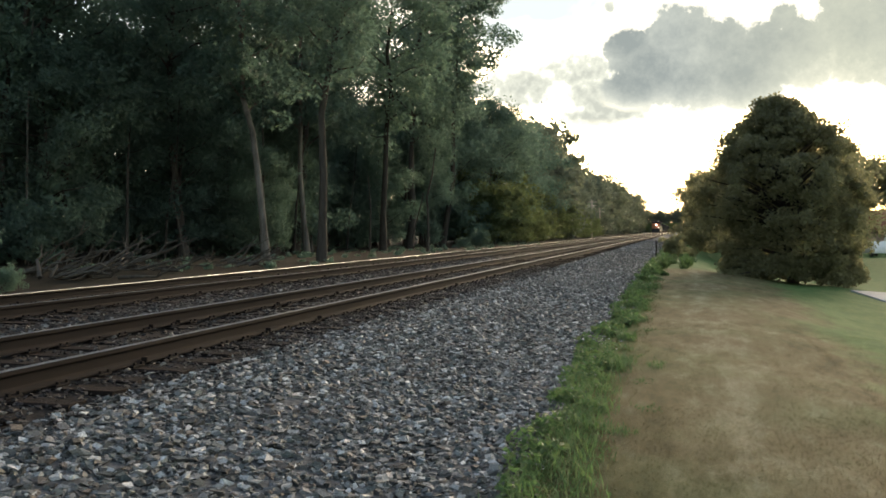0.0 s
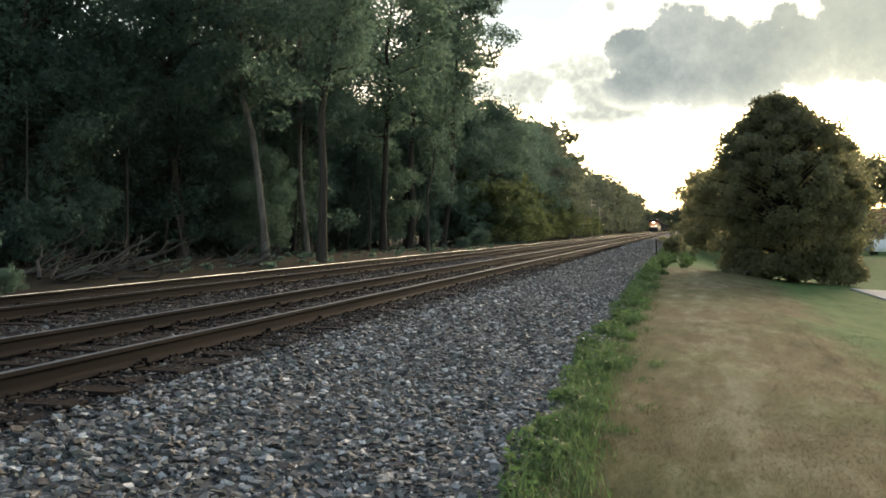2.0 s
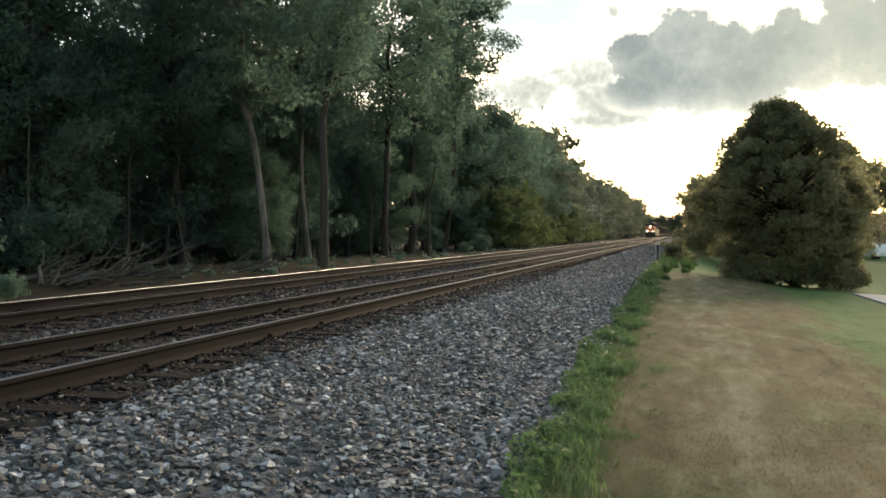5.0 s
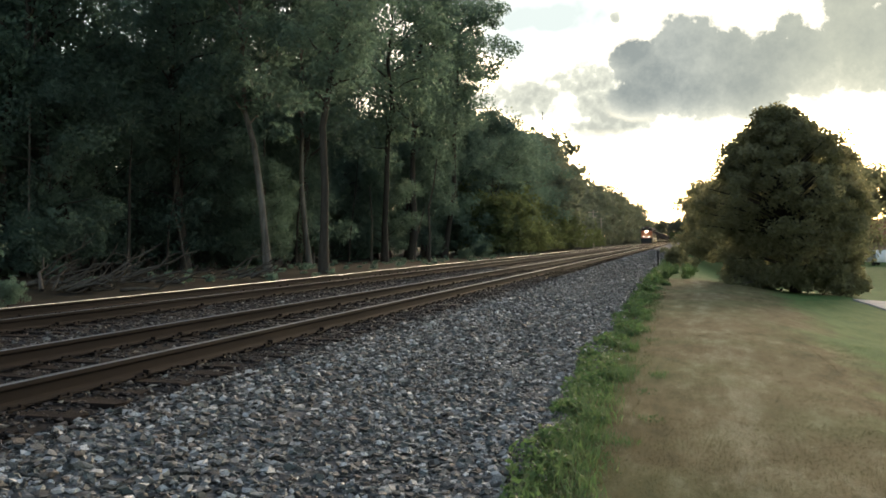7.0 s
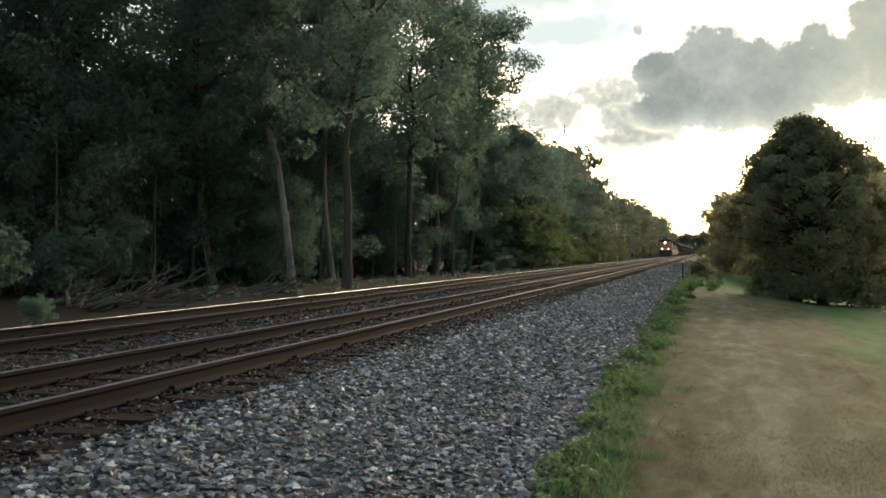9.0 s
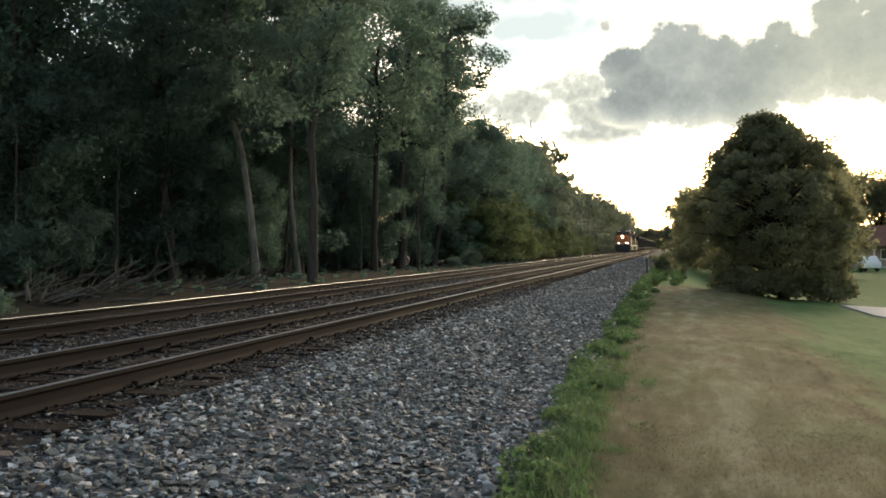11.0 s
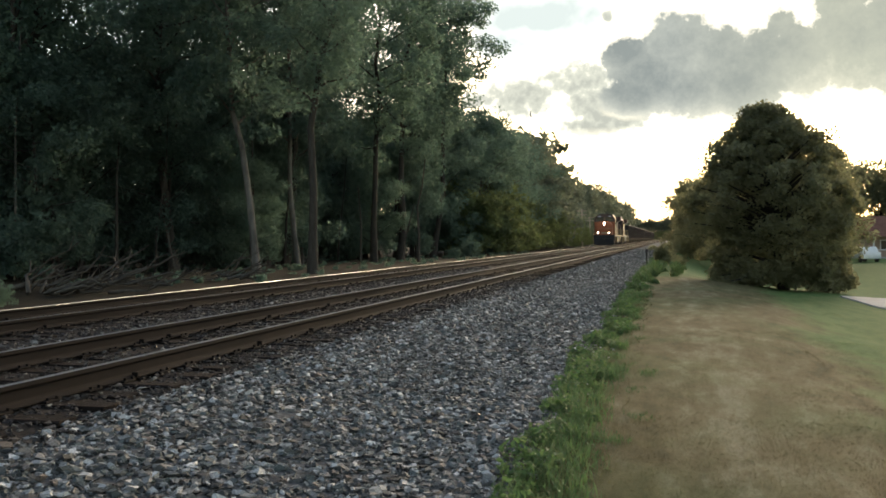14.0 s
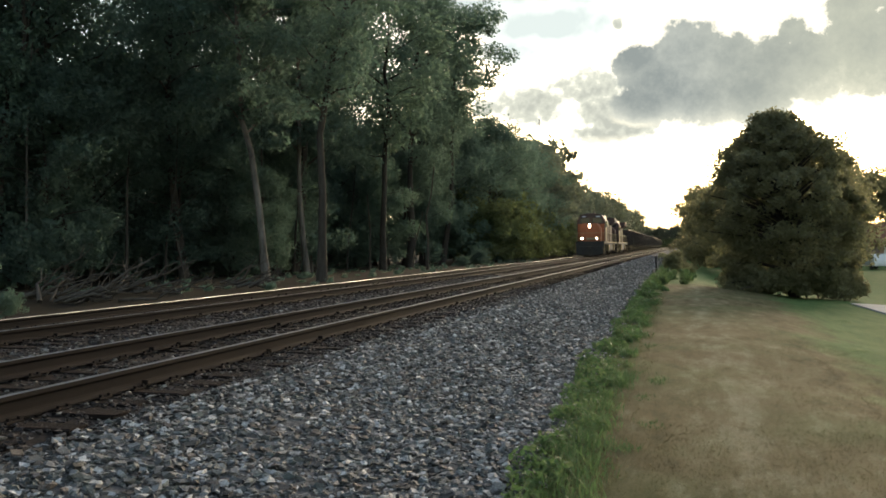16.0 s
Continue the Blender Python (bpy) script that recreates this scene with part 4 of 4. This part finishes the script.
def locomotive(lit, label, nose_paint, side_paint):
    """Faces -y; its front coupler is at y = 0."""
    ob = tagged(new("locomotive"), label, "locomotive", "locomotives of the train")
    L = 22.3
    part("underframe", box(-1.5, 1.5, 0.7, L - 0.7, 1.25, 1.55, 0.03), DARK, ob)
    part("sill_stripe", box(-1.53, 1.53, 1.6, L - 1.6, 1.42, 1.53, 0.004), side_paint, ob, "pale stripe along the frame")
    part("plow", prism([(-1.4, 0.2), (-1.05, 0.12), (1.05, 0.12), (1.4, 0.2), (1.4, 1.05), (-1.4, 1.05)], 0.42, 0.62, 0.03), DARK, ob, "black pilot plow")
    part("pilot", box(-1.45, 1.45, 0.6, 0.8, 1.0, 1.56, 0.03), DARK, ob)
    coupler(ob, 0.6, -0.5)
    # nose with chamfered shoulders
    part("nose", prism([(-1.15, 1.55), (1.15, 1.55), (1.15, 3.0), (0.75, 3.5), (-0.75, 3.5), (-1.15, 3.0)], 1.0, 2.6, 0.06), nose_paint, ob, "orange-red nose")
    part("nose_door", box(-0.95, -0.35, 0.975, 1.01, 1.65, 3.0, 0.01), nose_paint, ob)
    part("nose_stripe", box(-1.12, 1.12, 0.98, 0.996, 1.75, 1.95, 0.002), side_paint, ob, "pale nose stripe")
    cab = part("cab", prism([(-1.5, 1.55), (1.5, 1.55), (1.5, 3.9), (1.1, 4.45), (0.4, 4.6), (-0.4, 4.6), (-1.1, 4.45), (-1.5, 3.9)], 2.6, 5.2, 0.05), MAROON, ob, "dark brown cab")
    part("cab_side_panel", box(1.505, 1.52, 2.75, 5.1, 1.6, 3.0, 0.004), side_paint, cab, "cream cab side panel")
    for s in (-1, 1):
        part("windshield", box(s * 0.62 - 0.5, s * 0.62 + 0.5, 2.57, 2.598, 3.55, 4.1, 0.01), GLASS, cab)
        for q in (3.1, 4.15):
            part("side_window", box(s * 1.51 - 0.012, s * 1.51 + 0.012, q, q + 0.8, 3.1, 3.75, 0.004), GLASS, cab)
        part("number_board", box(s * 0.75 - 0.3, s * 0.75 + 0.3, 2.55, 2.595, 4.15, 4.35, 0.01), DARK, cab)
        part("number_bar", box(s * 0.75 - 0.22, s * 0.75 + 0.22, 2.535, 2.549, 4.2, 4.3, 0), WHITE, cab, "plain pale bar")
    hood = part("long_hood", prism([(-0.85, 1.55), (0.85, 1.55), (0.85, 3.95), (0.6, 4.3), (-0.6, 4.3), (-0.85, 3.95)], 5.2, L - 5.2, 0.04), MAROON, ob)
    for k in range(9):
        y = 6.0 + 1.15 * k
        part("hood_door", box(0.845, 0.875, y, y + 0.95, 1.75, 3.3, 0.01), side_paint if k % 4 == 1 else MAROON, hood)
    part("radiator", prism([(-0.9, 1.55), (0.9, 1.55), (0.9, 3.6), (1.5, 3.95), (1.5, 4.5), (-1.5, 4.5), (-1.5, 3.95), (-0.9, 3.6)], L - 5.2, L - 1.2, 0.04), MAROON, ob, "flared radiator section")
    for s in (-1, 1):
        part("radiator_grille", box(s * 1.51 - 0.012, s * 1.51 + 0.012, L - 5.0, L - 1.5, 4.02, 4.42, 0.004), DARK, ob)
    part("inertial_box", box(-1.2, 1.2, 6.0, 8.6, 3.7, 4.45, 0.05), side_paint, ob)
    part("exhaust", box(-0.3, 0.3, 11.6, 12.5, 4.28, 4.58, 0.04), DARK, ob)
    horn = part("horn", rod((0.3, 2.9, 4.8), (0.3, 3.4, 4.8), 0.07, sides=8, r2=0.03), STEEL, ob)
    part("horn_foot", box(0.26, 0.34, 3.2, 3.28, 4.56, 4.78, 0), STEEL, horn)
    part("fuel_tank", prism([(-1.3, 0.35), (1.3, 0.35), (1.5, 0.6), (1.5, 1.25), (-1.5, 1.25), (-1.5, 0.6)], 8.4, 14.0, 0.05), DARK, ob)
    bogie(ob, 4.6, 3, 1.95, 0.53)
    bogie(ob, L - 4.6, 3, 1.95, 0.53)
    for y in (1.0, L - 1.25):
        for s in (-1, 1):
            bm = bmesh.new()
            for q in range(4):
                box(s * 1.36 - 0.18, s * 1.36 + 0.18, y, y + 0.3, 0.35 + 0.3 * q, 0.4 + 0.3 * q, 0.01, bm)
            box(s * 1.53 - 0.015, s * 1.53 + 0.015, y - 0.02, y + 0.34, 0.3, 1.5, 0.005, bm)
            part("steps", bm, side_paint, ob, "pale boarding steps")
    for y in (7.6, 16.2):
        part("air_filter_box", box(1.15, 1.5, y, y + 0.9, 0.5, 1.24, 0.03), side_paint, ob, "pale equipment box under the frame")
    for s in (-1, 1):
        bm = bmesh.new()
        for k in range(12):
            y = 1.2 + k * (L - 2.4) / 11
            rod((s * 1.46, y, 1.5), (s * 1.46, y, 2.5), 0.02, bm, 5)
        rod((s * 1.46, 1.2, 2.5), (s * 1.46, L - 1.2, 2.5), 0.02, bm, 5)
        part("handrail", bm, CREAM, ob)
    bm = rod((-1.3, 0.85, 1.5), (-1.3, 0.85, 2.5), 0.022, None, 5)
    rod((1.3, 0.85, 1.5), (1.3, 0.85, 2.5), 0.022, bm, 5)
    rod((-1.3, 0.85, 2.45), (1.3, 0.85, 2.45), 0.022, bm, 5)
    part("front_rail", bm, CREAM, ob)
    part("headlight_housing", box(-0.2, 0.2, 0.93, 1.05, 2.94, 3.46, 0.04), DARK, ob)
    part("cab_front_panel", box(-1.42, 1.42, 2.55, 2.59, 1.6, 3.45, 0.01), nose_paint, cab)
    for s in (-0.1, 0.1):
        part("headlight", rod((0, 0.9, 3.2 + s), (0, 0.945, 3.2 + s), 0.09, sides=14), LAMP if lit else GLASS, ob, "bright lit headlight" if lit else "")
    for s in (-0.78, 0.78):
        can = part("ditch_light_can", rod((s, 0.5, 1.9), (s, 0.85, 1.9), 0.16, sides=12), DARK, ob)
        part("ditch_light_bracket", box(s - 0.05, s + 0.05, 0.62, 0.8, 1.5, 1.78, 0.01), DARK, ob)
        part("ditch_light", rod((s, 0.47, 1.9), (s, 0.52, 1.9), 0.065, sides=14), DITCH_LAMP if lit else GLASS, can, "bright lit ditch light" if lit else "")
    coupler(ob, L - 0.6, 0.5)
    return ob


def hopper_car():
    """Open coal car, front coupler at y = 0."""
    ob = tagged(new("coal_car"), "grimy dark ribbed open railway car heaped with coal", "railway car", "coal cars of the train")
    L = 16.2
    bm = bmesh.new()
    for s in (-1, 1):
        box(s * 1.5 - 0.04, s * 1.5 + 0.04, 0.7, L - 0.7, 1.1, 3.5, 0.01, bm)
    box(-1.5, 1.5, 0.66, 0.74, 1.1, 3.5, 0.01, bm)
    box(-1.5, 1.5, L - 0.74, L - 0.66, 1.1, 3.5, 0.01, bm)
    box(-1.5, 1.5, 0.7, L - 0.7, 1.0, 1.12, 0.01, bm)
    part("body", bm, CAR_STEEL, ob)
    for s in (-1, 1):
        part("top_chord", box(s * 1.53 - 0.08, s * 1.53 + 0.08, 0.62, L - 0.62, 3.42, 3.58, 0.02), CAR_STEEL, ob)
        for k in range(12):
            y = 1.2 + k * (L - 2.4) / 11
            part("rib", box(s * 1.59 - 0.05, s * 1.59 + 0.05, y - 0.05, y + 0.05, 1.1, 3.42, 0.01), CAR_STEEL, ob)
    part("centre_sill", box(-0.3, 0.3, 0.4, L - 0.4, 0.75, 1.05, 0.02), STEEL, ob)
    bogie(ob, 2.5, 2, 1.78, 0.46)
    bogie(ob, L - 2.5, 2, 1.78, 0.46)
    r = np.random.default_rng(8)
    xs, ys = np.linspace(-1.44, 1.44, 9), np.linspace(0.8, L - 0.8, 34)
    gx, gy = np.meshgrid(xs, ys)
    gz = 3.25 + 0.5 * (1 - (gx / 1.5) ** 2) * np.clip(np.minimum(gy - 0.8, L - 0.8 - gy) / 1.2, 0, 1) + r.normal(0, 0.05, gx.shape)
    i = (np.arange(33)[:, None] * 9 + np.arange(8)).ravel()
    hang("coal_load", fast_mesh("coal_load", np.stack([gx, gy, gz], -1).reshape(-1, 3), np.stack([i, i + 1, i + 10, i + 9], -1), COAL), ob, "heaped black coal")
    coupler(ob, 0.6, -0.5)
    coupler(ob, L - 0.6, 0.5)
    return ob


lead = locomotive(True, "leading orange-red diesel locomotive with three lit headlights", ORANGE, CREAM)
second = locomotive(False, "trailing diesel locomotive with its lights off", MAROON, CREAM)
first_car = hopper_car()
TRAIN = [(lead, 0.0), (second, 22.5)] + [((first_car if k == 0 else copy_thing(first_car, pose(FAR_X, 400 + 16.4 * k, 0))), 45.0 + 16.4 * k) for k in range(16)]


# ---- clouds ----
def cloud_material():
    """Grey cloud masses on the bright evening sky, in degrees round and above the horizon."""
    m, t, b = shader("evening_cloud")
    t.nodes.remove(b)
    co = node(t, "TexCoord")
    sep = node(t, "SeparateXYZ")
    wire(t, co.outputs["Object"], sep.inputs[0])
    turn = maths(t, "MULTIPLY", maths(t, "ARCTAN2", sep.outputs[0], sep.outputs[1]), 57.2958)
    flat = maths(t, "POWER", maths(t, "ADD", maths(t, "POWER", sep.outputs[0], 2.0), maths(t, "POWER", sep.outputs[1], 2.0)), 0.5)
    up = maths(t, "MULTIPLY", maths(t, "ARCTAN2", sep.outputs[2], flat), 57.2958)
    place = node(t, "CombineXYZ")
    wire(t, turn, place.inputs[0])
    wire(t, up, place.inputs[1])

    def puff(scale, detail, rough, z=0.0):
        n = node(t, "TexNoise")
        n.inputs["Scale"].default_value, n.inputs["Detail"].default_value, n.inputs["Roughness"].default_value = scale, detail, rough
        mp = node(t, "Mapping")
        mp.inputs["Location"].default_value = (0, 0, z)
        wire(t, place.outputs[0], mp.inputs[0])
        wire(t, mp.outputs[0], n.inputs["Vector"])
        return n.outputs["Fac"]

    billow, curl, lump = puff(0.5, 3, 0.5), puff(1.9, 5, 0.55, 7.0), puff(0.22, 2, 0.4, 3.0)
    cell = node(t, "TexVoronoi")
    cell.feature = "SMOOTH_F1"
    cell.inputs["Scale"].default_value = 0.85
    cell.inputs["Smoothness"].default_value = 0.35
    wire(t, place.outputs[0], cell.inputs["Vector"])
    scallop = maths(t, "SUBTRACT", 0.55, cell.outputs["Distance"])
    loose = maths(t, "SUBTRACT", curl, 0.5)

    def lobes(listed, lower=0.0):
        total = None
        for cx, cy, rx, ry, weight in listed:
            u = maths(t, "DIVIDE", maths(t, "SUBTRACT", turn, cx), rx)
            v = maths(t, "DIVIDE", maths(t, "SUBTRACT", up, cy + lower), ry)
            d = maths(t, "SUBTRACT", weight, maths(t, "ADD", maths(t, "MULTIPLY", u, u), maths(t, "MULTIPLY", v, v)))
            total = d if total is None else maths(t, "MAXIMUM", total, d)
        return total

    bank = lobes(MASSES)
    fleece = maths(t, "SUBTRACT", puff(4.5, 5, 0.6, 11.0), 0.5)
    ragged = maths(t, "ADD", maths(t, "MULTIPLY", loose, 2.0), maths(t, "MULTIPLY", fleece, 0.7))
    body = maths(t, "MINIMUM", maths(t, "MULTIPLY_ADD", bank, 2.0, 0.42), 1.7)
    firm = maths(t, "ADD", body, maths(t, "ADD", maths(t, "MULTIPLY", scallop, 0.9), ragged))
    torn = maths(t, "ADD", lobes(WISPS), maths(t, "ADD", maths(t, "MULTIPLY", loose, 3.2), maths(t, "MULTIPLY", maths(t, "SUBTRACT", billow, 0.5), 1.6)))
    veil = maths(t, "ADD", lobes(THIN), maths(t, "MULTIPLY", maths(t, "SUBTRACT", billow, 0.5), 2.0))
    thick = maths(t, "MULTIPLY_ADD", firm, 4.0, 0.15, clamp=True)
    frayed = maths(t, "MULTIPLY", torn, 5.0, clamp=True)
    film = maths(t, "MULTIPLY", veil, 3.0, clamp=True)
    cover = maths(t, "MAXIMUM", maths(t, "MAXIMUM", thick, frayed), film)
    # underside thins to bright, the core is grey, warmer to the right
    depth = maths(t, "MULTIPLY_ADD", maths(t, "ADD", lobes(MASSES, 0.75), maths(t, "MULTIPLY", loose, 0.9)), 0.32, 0.36, clamp=True)
    depth = maths(t, "ADD", depth, maths(t, "MULTIPLY", maths(t, "SUBTRACT", lump, 0.45), 0.7))
    depth = maths(t, "ADD", depth, maths(t, "MULTIPLY", fleece, 0.22))
    depth = maths(t, "ADD", depth, maths(t, "MULTIPLY", scallop, 0.12), clamp=True)
    cool = ramp(t, depth, [(0.0, (0.62, 0.65, 0.6)), (0.18, (0.4, 0.45, 0.45)), (0.45, (0.262, 0.312, 0.328)), (0.8, (0.16, 0.202, 0.226))])
    warm = ramp(t, depth, [(0.0, (0.72, 0.73, 0.6)), (0.18, (0.45, 0.49, 0.45)), (0.5, (0.3, 0.345, 0.325)), (0.9, (0.22, 0.262, 0.262))])
    tone = mix(t, maths(t, "MULTIPLY_ADD", turn, 0.11, 0.05, clamp=True), cool, warm)
    high = ramp(t, maths(t, "MULTIPLY", veil, 0.6, clamp=True), [(0.0, (1.6, 1.65, 1.62)), (0.3, (0.64, 0.75, 0.81)), (0.75, (0.4, 0.5, 0.56))])
    rags = ramp(t, maths(t, "MULTIPLY", torn, 0.5, clamp=True), [(0.0, (1.4, 1.42, 1.34)), (0.12, (0.66, 0.71, 0.69)), (0.38, (0.4, 0.455, 0.45)), (0.8, (0.29, 0.335, 0.34))])
    pale = mix(t, frayed, high, rags)
    # lit, thinning rim round the grey mass
    rim = maths(t, "MULTIPLY_ADD", firm, 1.15, -0.05, clamp=True)
    tone = mix(t, rim, mix(t, frayed, (1.0, 1.02, 0.96), pale), tone)
    tone = mix(t, thick, pale, tone)
    # bright haze low over the horizon
    haze = maths(t, "MULTIPLY_ADD", up, -0.25, 1.7, clamp=True)
    tone = mix(t, haze, tone, (2.2, 2.15, 1.9))
    cover = maths(t, "MAXIMUM", cover, maths(t, "MULTIPLY", haze, 0.5))
    em = node(t, "Emission")
    wire(t, tone, em.inputs[0])
    em.inputs[1].default_value = 0.76
    tr = node(t, "BsdfTransparent")
    ms = node(t, "MixShader")
    wire(t, cover, ms.inputs[0])
    wire(t, tr.outputs[0], ms.inputs[1])
    wire(t, em.outputs[0], ms.inputs[2])
    wire(t, ms.outputs[0], t.nodes["Material Output"].inputs[0])
    return m


MASSES = [(-3.18, 10.66, 1.67, 1.4, 1), (-0.1, 10.86, 2.35, 2.48, 1), (2.17, 10.23, 2.4, 2.2, 1), (4.38, 9.89, 2.65, 2.17, 1), (6.84, 10.05, 2.57, 2.14, 1), (9.22, 10.5, 2.77, 2.4, 1), (11.65, 10.75, 3.08, 3.01, 1), (-1.41, 9.02, 2.81, 1.67, 1), (-2.9, 8.24, 2.07, 1.14, 1), (0.89, 8.44, 2.43, 1.34, 1), (3.29, 8.33, 2.69, 1.32, 1), (5.6, 12.2, 1.1, 1.2, 0.6), (8.9, 12.9, 1.8, 1.3, 0.8), (11.4, 13.6, 2.0, 1.4, 0.8), (14.66, 10.46, 3.71, 3.23, 1), (31.0, 13.0, 10.0, 4.5, 1.2)]
WISPS = [(-5.78, 9.48, 2.11, 1.2, 1.25), (-5.27, 8.3, 1.7, 1.14, 1.5), (-5.19, 6.84, 1.63, 0.58, 1.7), (-4.08, 7.43, 1.86, 0.81, 1.8), (-9.56, 8.71, 2.15, 1.08, 1.35), (-7.15, 9.78, 1.54, 0.6, 0.85), (-4.27, 13.31, 0.3, 0.29, 1.45), (-11.82, 8.57, 1.74, 0.61, 0.75)]
THIN = [(-8.36, 13.51, 4.47, 1.17, 1.5), (-10.43, 11.91, 3.12, 1.0, 1.1), (-11.48, 15.83, 9.02, 1.92, 1.5), (1.32, 17.12, 12.86, 2.13, 1.3)]


def cloud_bank():
    R = 3000.0
    az, el = np.radians(np.linspace(-70, 70, 57)), np.radians(np.linspace(-0.6, 32, 16))
    a, e = np.meshgrid(az, el)
    v = np.stack([R * np.sin(a) * np.cos(e), R * np.cos(a) * np.cos(e), R * np.sin(e)], -1).reshape(-1, 3)
    i = (np.arange(15)[:, None] * 57 + np.arange(56)).ravel()
    ob = new("cloud_bank", fast_mesh("cloud_bank", v, np.stack([i, i + 1, i + 58, i + 57], -1), cloud_material(), True))
    return tagged(ob, "broken grey evening clouds with bright ragged edges", "clouds", kind="structure")


clouds = cloud_bank()


def bird():
    ob = tagged(new("bird"), "small dark brown bird flying past with beating wings", "bird")
    bm = bmesh.new()
    rings = []
    for y, z, r in [(0.115, 0.004, 0.002), (0.098, 0.006, 0.007), (0.088, 0.008, 0.016), (0.07, 0.008, 0.021), (0.052, 0.004, 0.022), (0.02, 0, 0.032), (-0.02, 0, 0.03), (-0.06, 0.003, 0.018), (-0.085, 0.006, 0.007)]:
        rings.append([bm.verts.new((r * math.cos(k * math.pi / 5), y, z + 0.9 * r * math.sin(k * math.pi / 5))) for k in range(10)])
    for a, b in zip(rings, rings[1:]):
        for k in range(10):
            bm.faces.new((a[k], a[(k + 1) % 10], b[(k + 1) % 10], b[k]))
    bm.faces.new(rings[0][::-1])
    bm.faces.new(rings[-1])
    bmesh.ops.recalc_face_normals(bm, faces=bm.faces)
    bmesh.ops.scale(bm, vec=(0.78, 0.78, 0.78), verts=bm.verts)
    part("body", bm, FEATHER, ob)

    def slab(outline, thick):
        bm = bmesh.new()
        f = bm.faces.new([bm.verts.new((x * 0.78, y * 0.78, 0)) for x, y in outline])
        up = bmesh.ops.extrude_face_region(bm, geom=[f])
        for v in up["geom"]:
            if isinstance(v, bmesh.types.BMVert):
                v.co.z += thick
        bmesh.ops.recalc_face_normals(bm, faces=bm.faces)
        return bm
    part("tail", slab([(-0.01, -0.07), (0.01, -0.07), (0.026, -0.15), (0.0, -0.14), (-0.026, -0.15)], 0.004), FEATHER, ob)
    for s in (1, -1):
        w = part("wing", slab([(0, 0.035), (s * 0.07, 0.055), (s * 0.12, 0.04), (s * 0.175, -0.03), (s * 0.12, -0.025), (s * 0.06, -0.045), (0, -0.045)], 0.005), FEATHER, ob)
        w["side"] = s
    return ob


FEATHER = plain("dark_feathers", (0.018, 0.016, 0.014), (0.045, 0.038, 0.032), 40.0, 0.6, 0.0, 0.3)
flyer = bird()


RUN = [(0, 355.0), (4, 296.2), (8, 233.2), (12, 167.3), (14, 133.1), (16, 98.1)]


def motions():
    # nose of the leading engine, metres along the line; wheels roll with it
    for thing, back in TRAIN:
        walk(thing, [(t, pose(FAR_X, y + back, 0)) for t, y in RUN])
        for w in thing.children:
            if "axle_y" in w:
                y, r, rows = w["axle_y"], w["wheel_r"], []
                for k in range(0, 481):
                    gone = 355.0 - float(np.interp(k / 30, [t for t, _ in RUN], [q for _, q in RUN]))
                    rows.append((k / 30, pose(0, y, r, math.degrees(gone / r) % 360)))
                walk(w, rows)
    # the bird comes over the lawn, climbs and wheels round behind the camera
    def flight(t):
        s = t - 2.5
        return (2.083 - 13.01 * s, 16.0 + 11.27 * s, 4.443 + 1.682 * s + 4.98 * s * max(s, 0))
    way = [(t, *flight(t), 49) for t in (0, 1, 2, 2.3, 2.4, 2.5, 2.6, 2.7, 2.8, 2.9, 3.0)]
    way = [(t, x, y, z if t > 2.2 else 4.1 - 0.1 * (2.3 - t), r) for t, x, y, z, r in way]
    way += [(3.3, -11.6, 24.0, 10.2, 62), (3.7, -16.0, 24.5, 14.5, 95), (4.4, -21.0, 19.0, 20.0, 140), (5.2, -24.0, 8.0, 25.0, 165), (6.2, -26.0, -8.0, 29.0, 172), (11, -36.0, -80.0, 32.0, 172), (16, -47.0, -155.0, 33.0, 172)]
    walk(flyer, [(t, pose(x, y, z, 8, 0, r)) for t, x, y, z, r in way])
    for w in flyer.children:
        if "side" in w:
            walk(w, [(k / 30, pose(w["side"] * 0.014, 0, 0.009, 0, -w["side"] * (10 + 50 * math.cos(2 * math.pi * (k / 30 - 2.5) / 0.62)), 0)) for k in range(481)])
    walk(clouds, [(0, pose(0, 0, 1.0)), (16, pose(0, 0, 1.0, 0, 0, -0.73))])


motions()
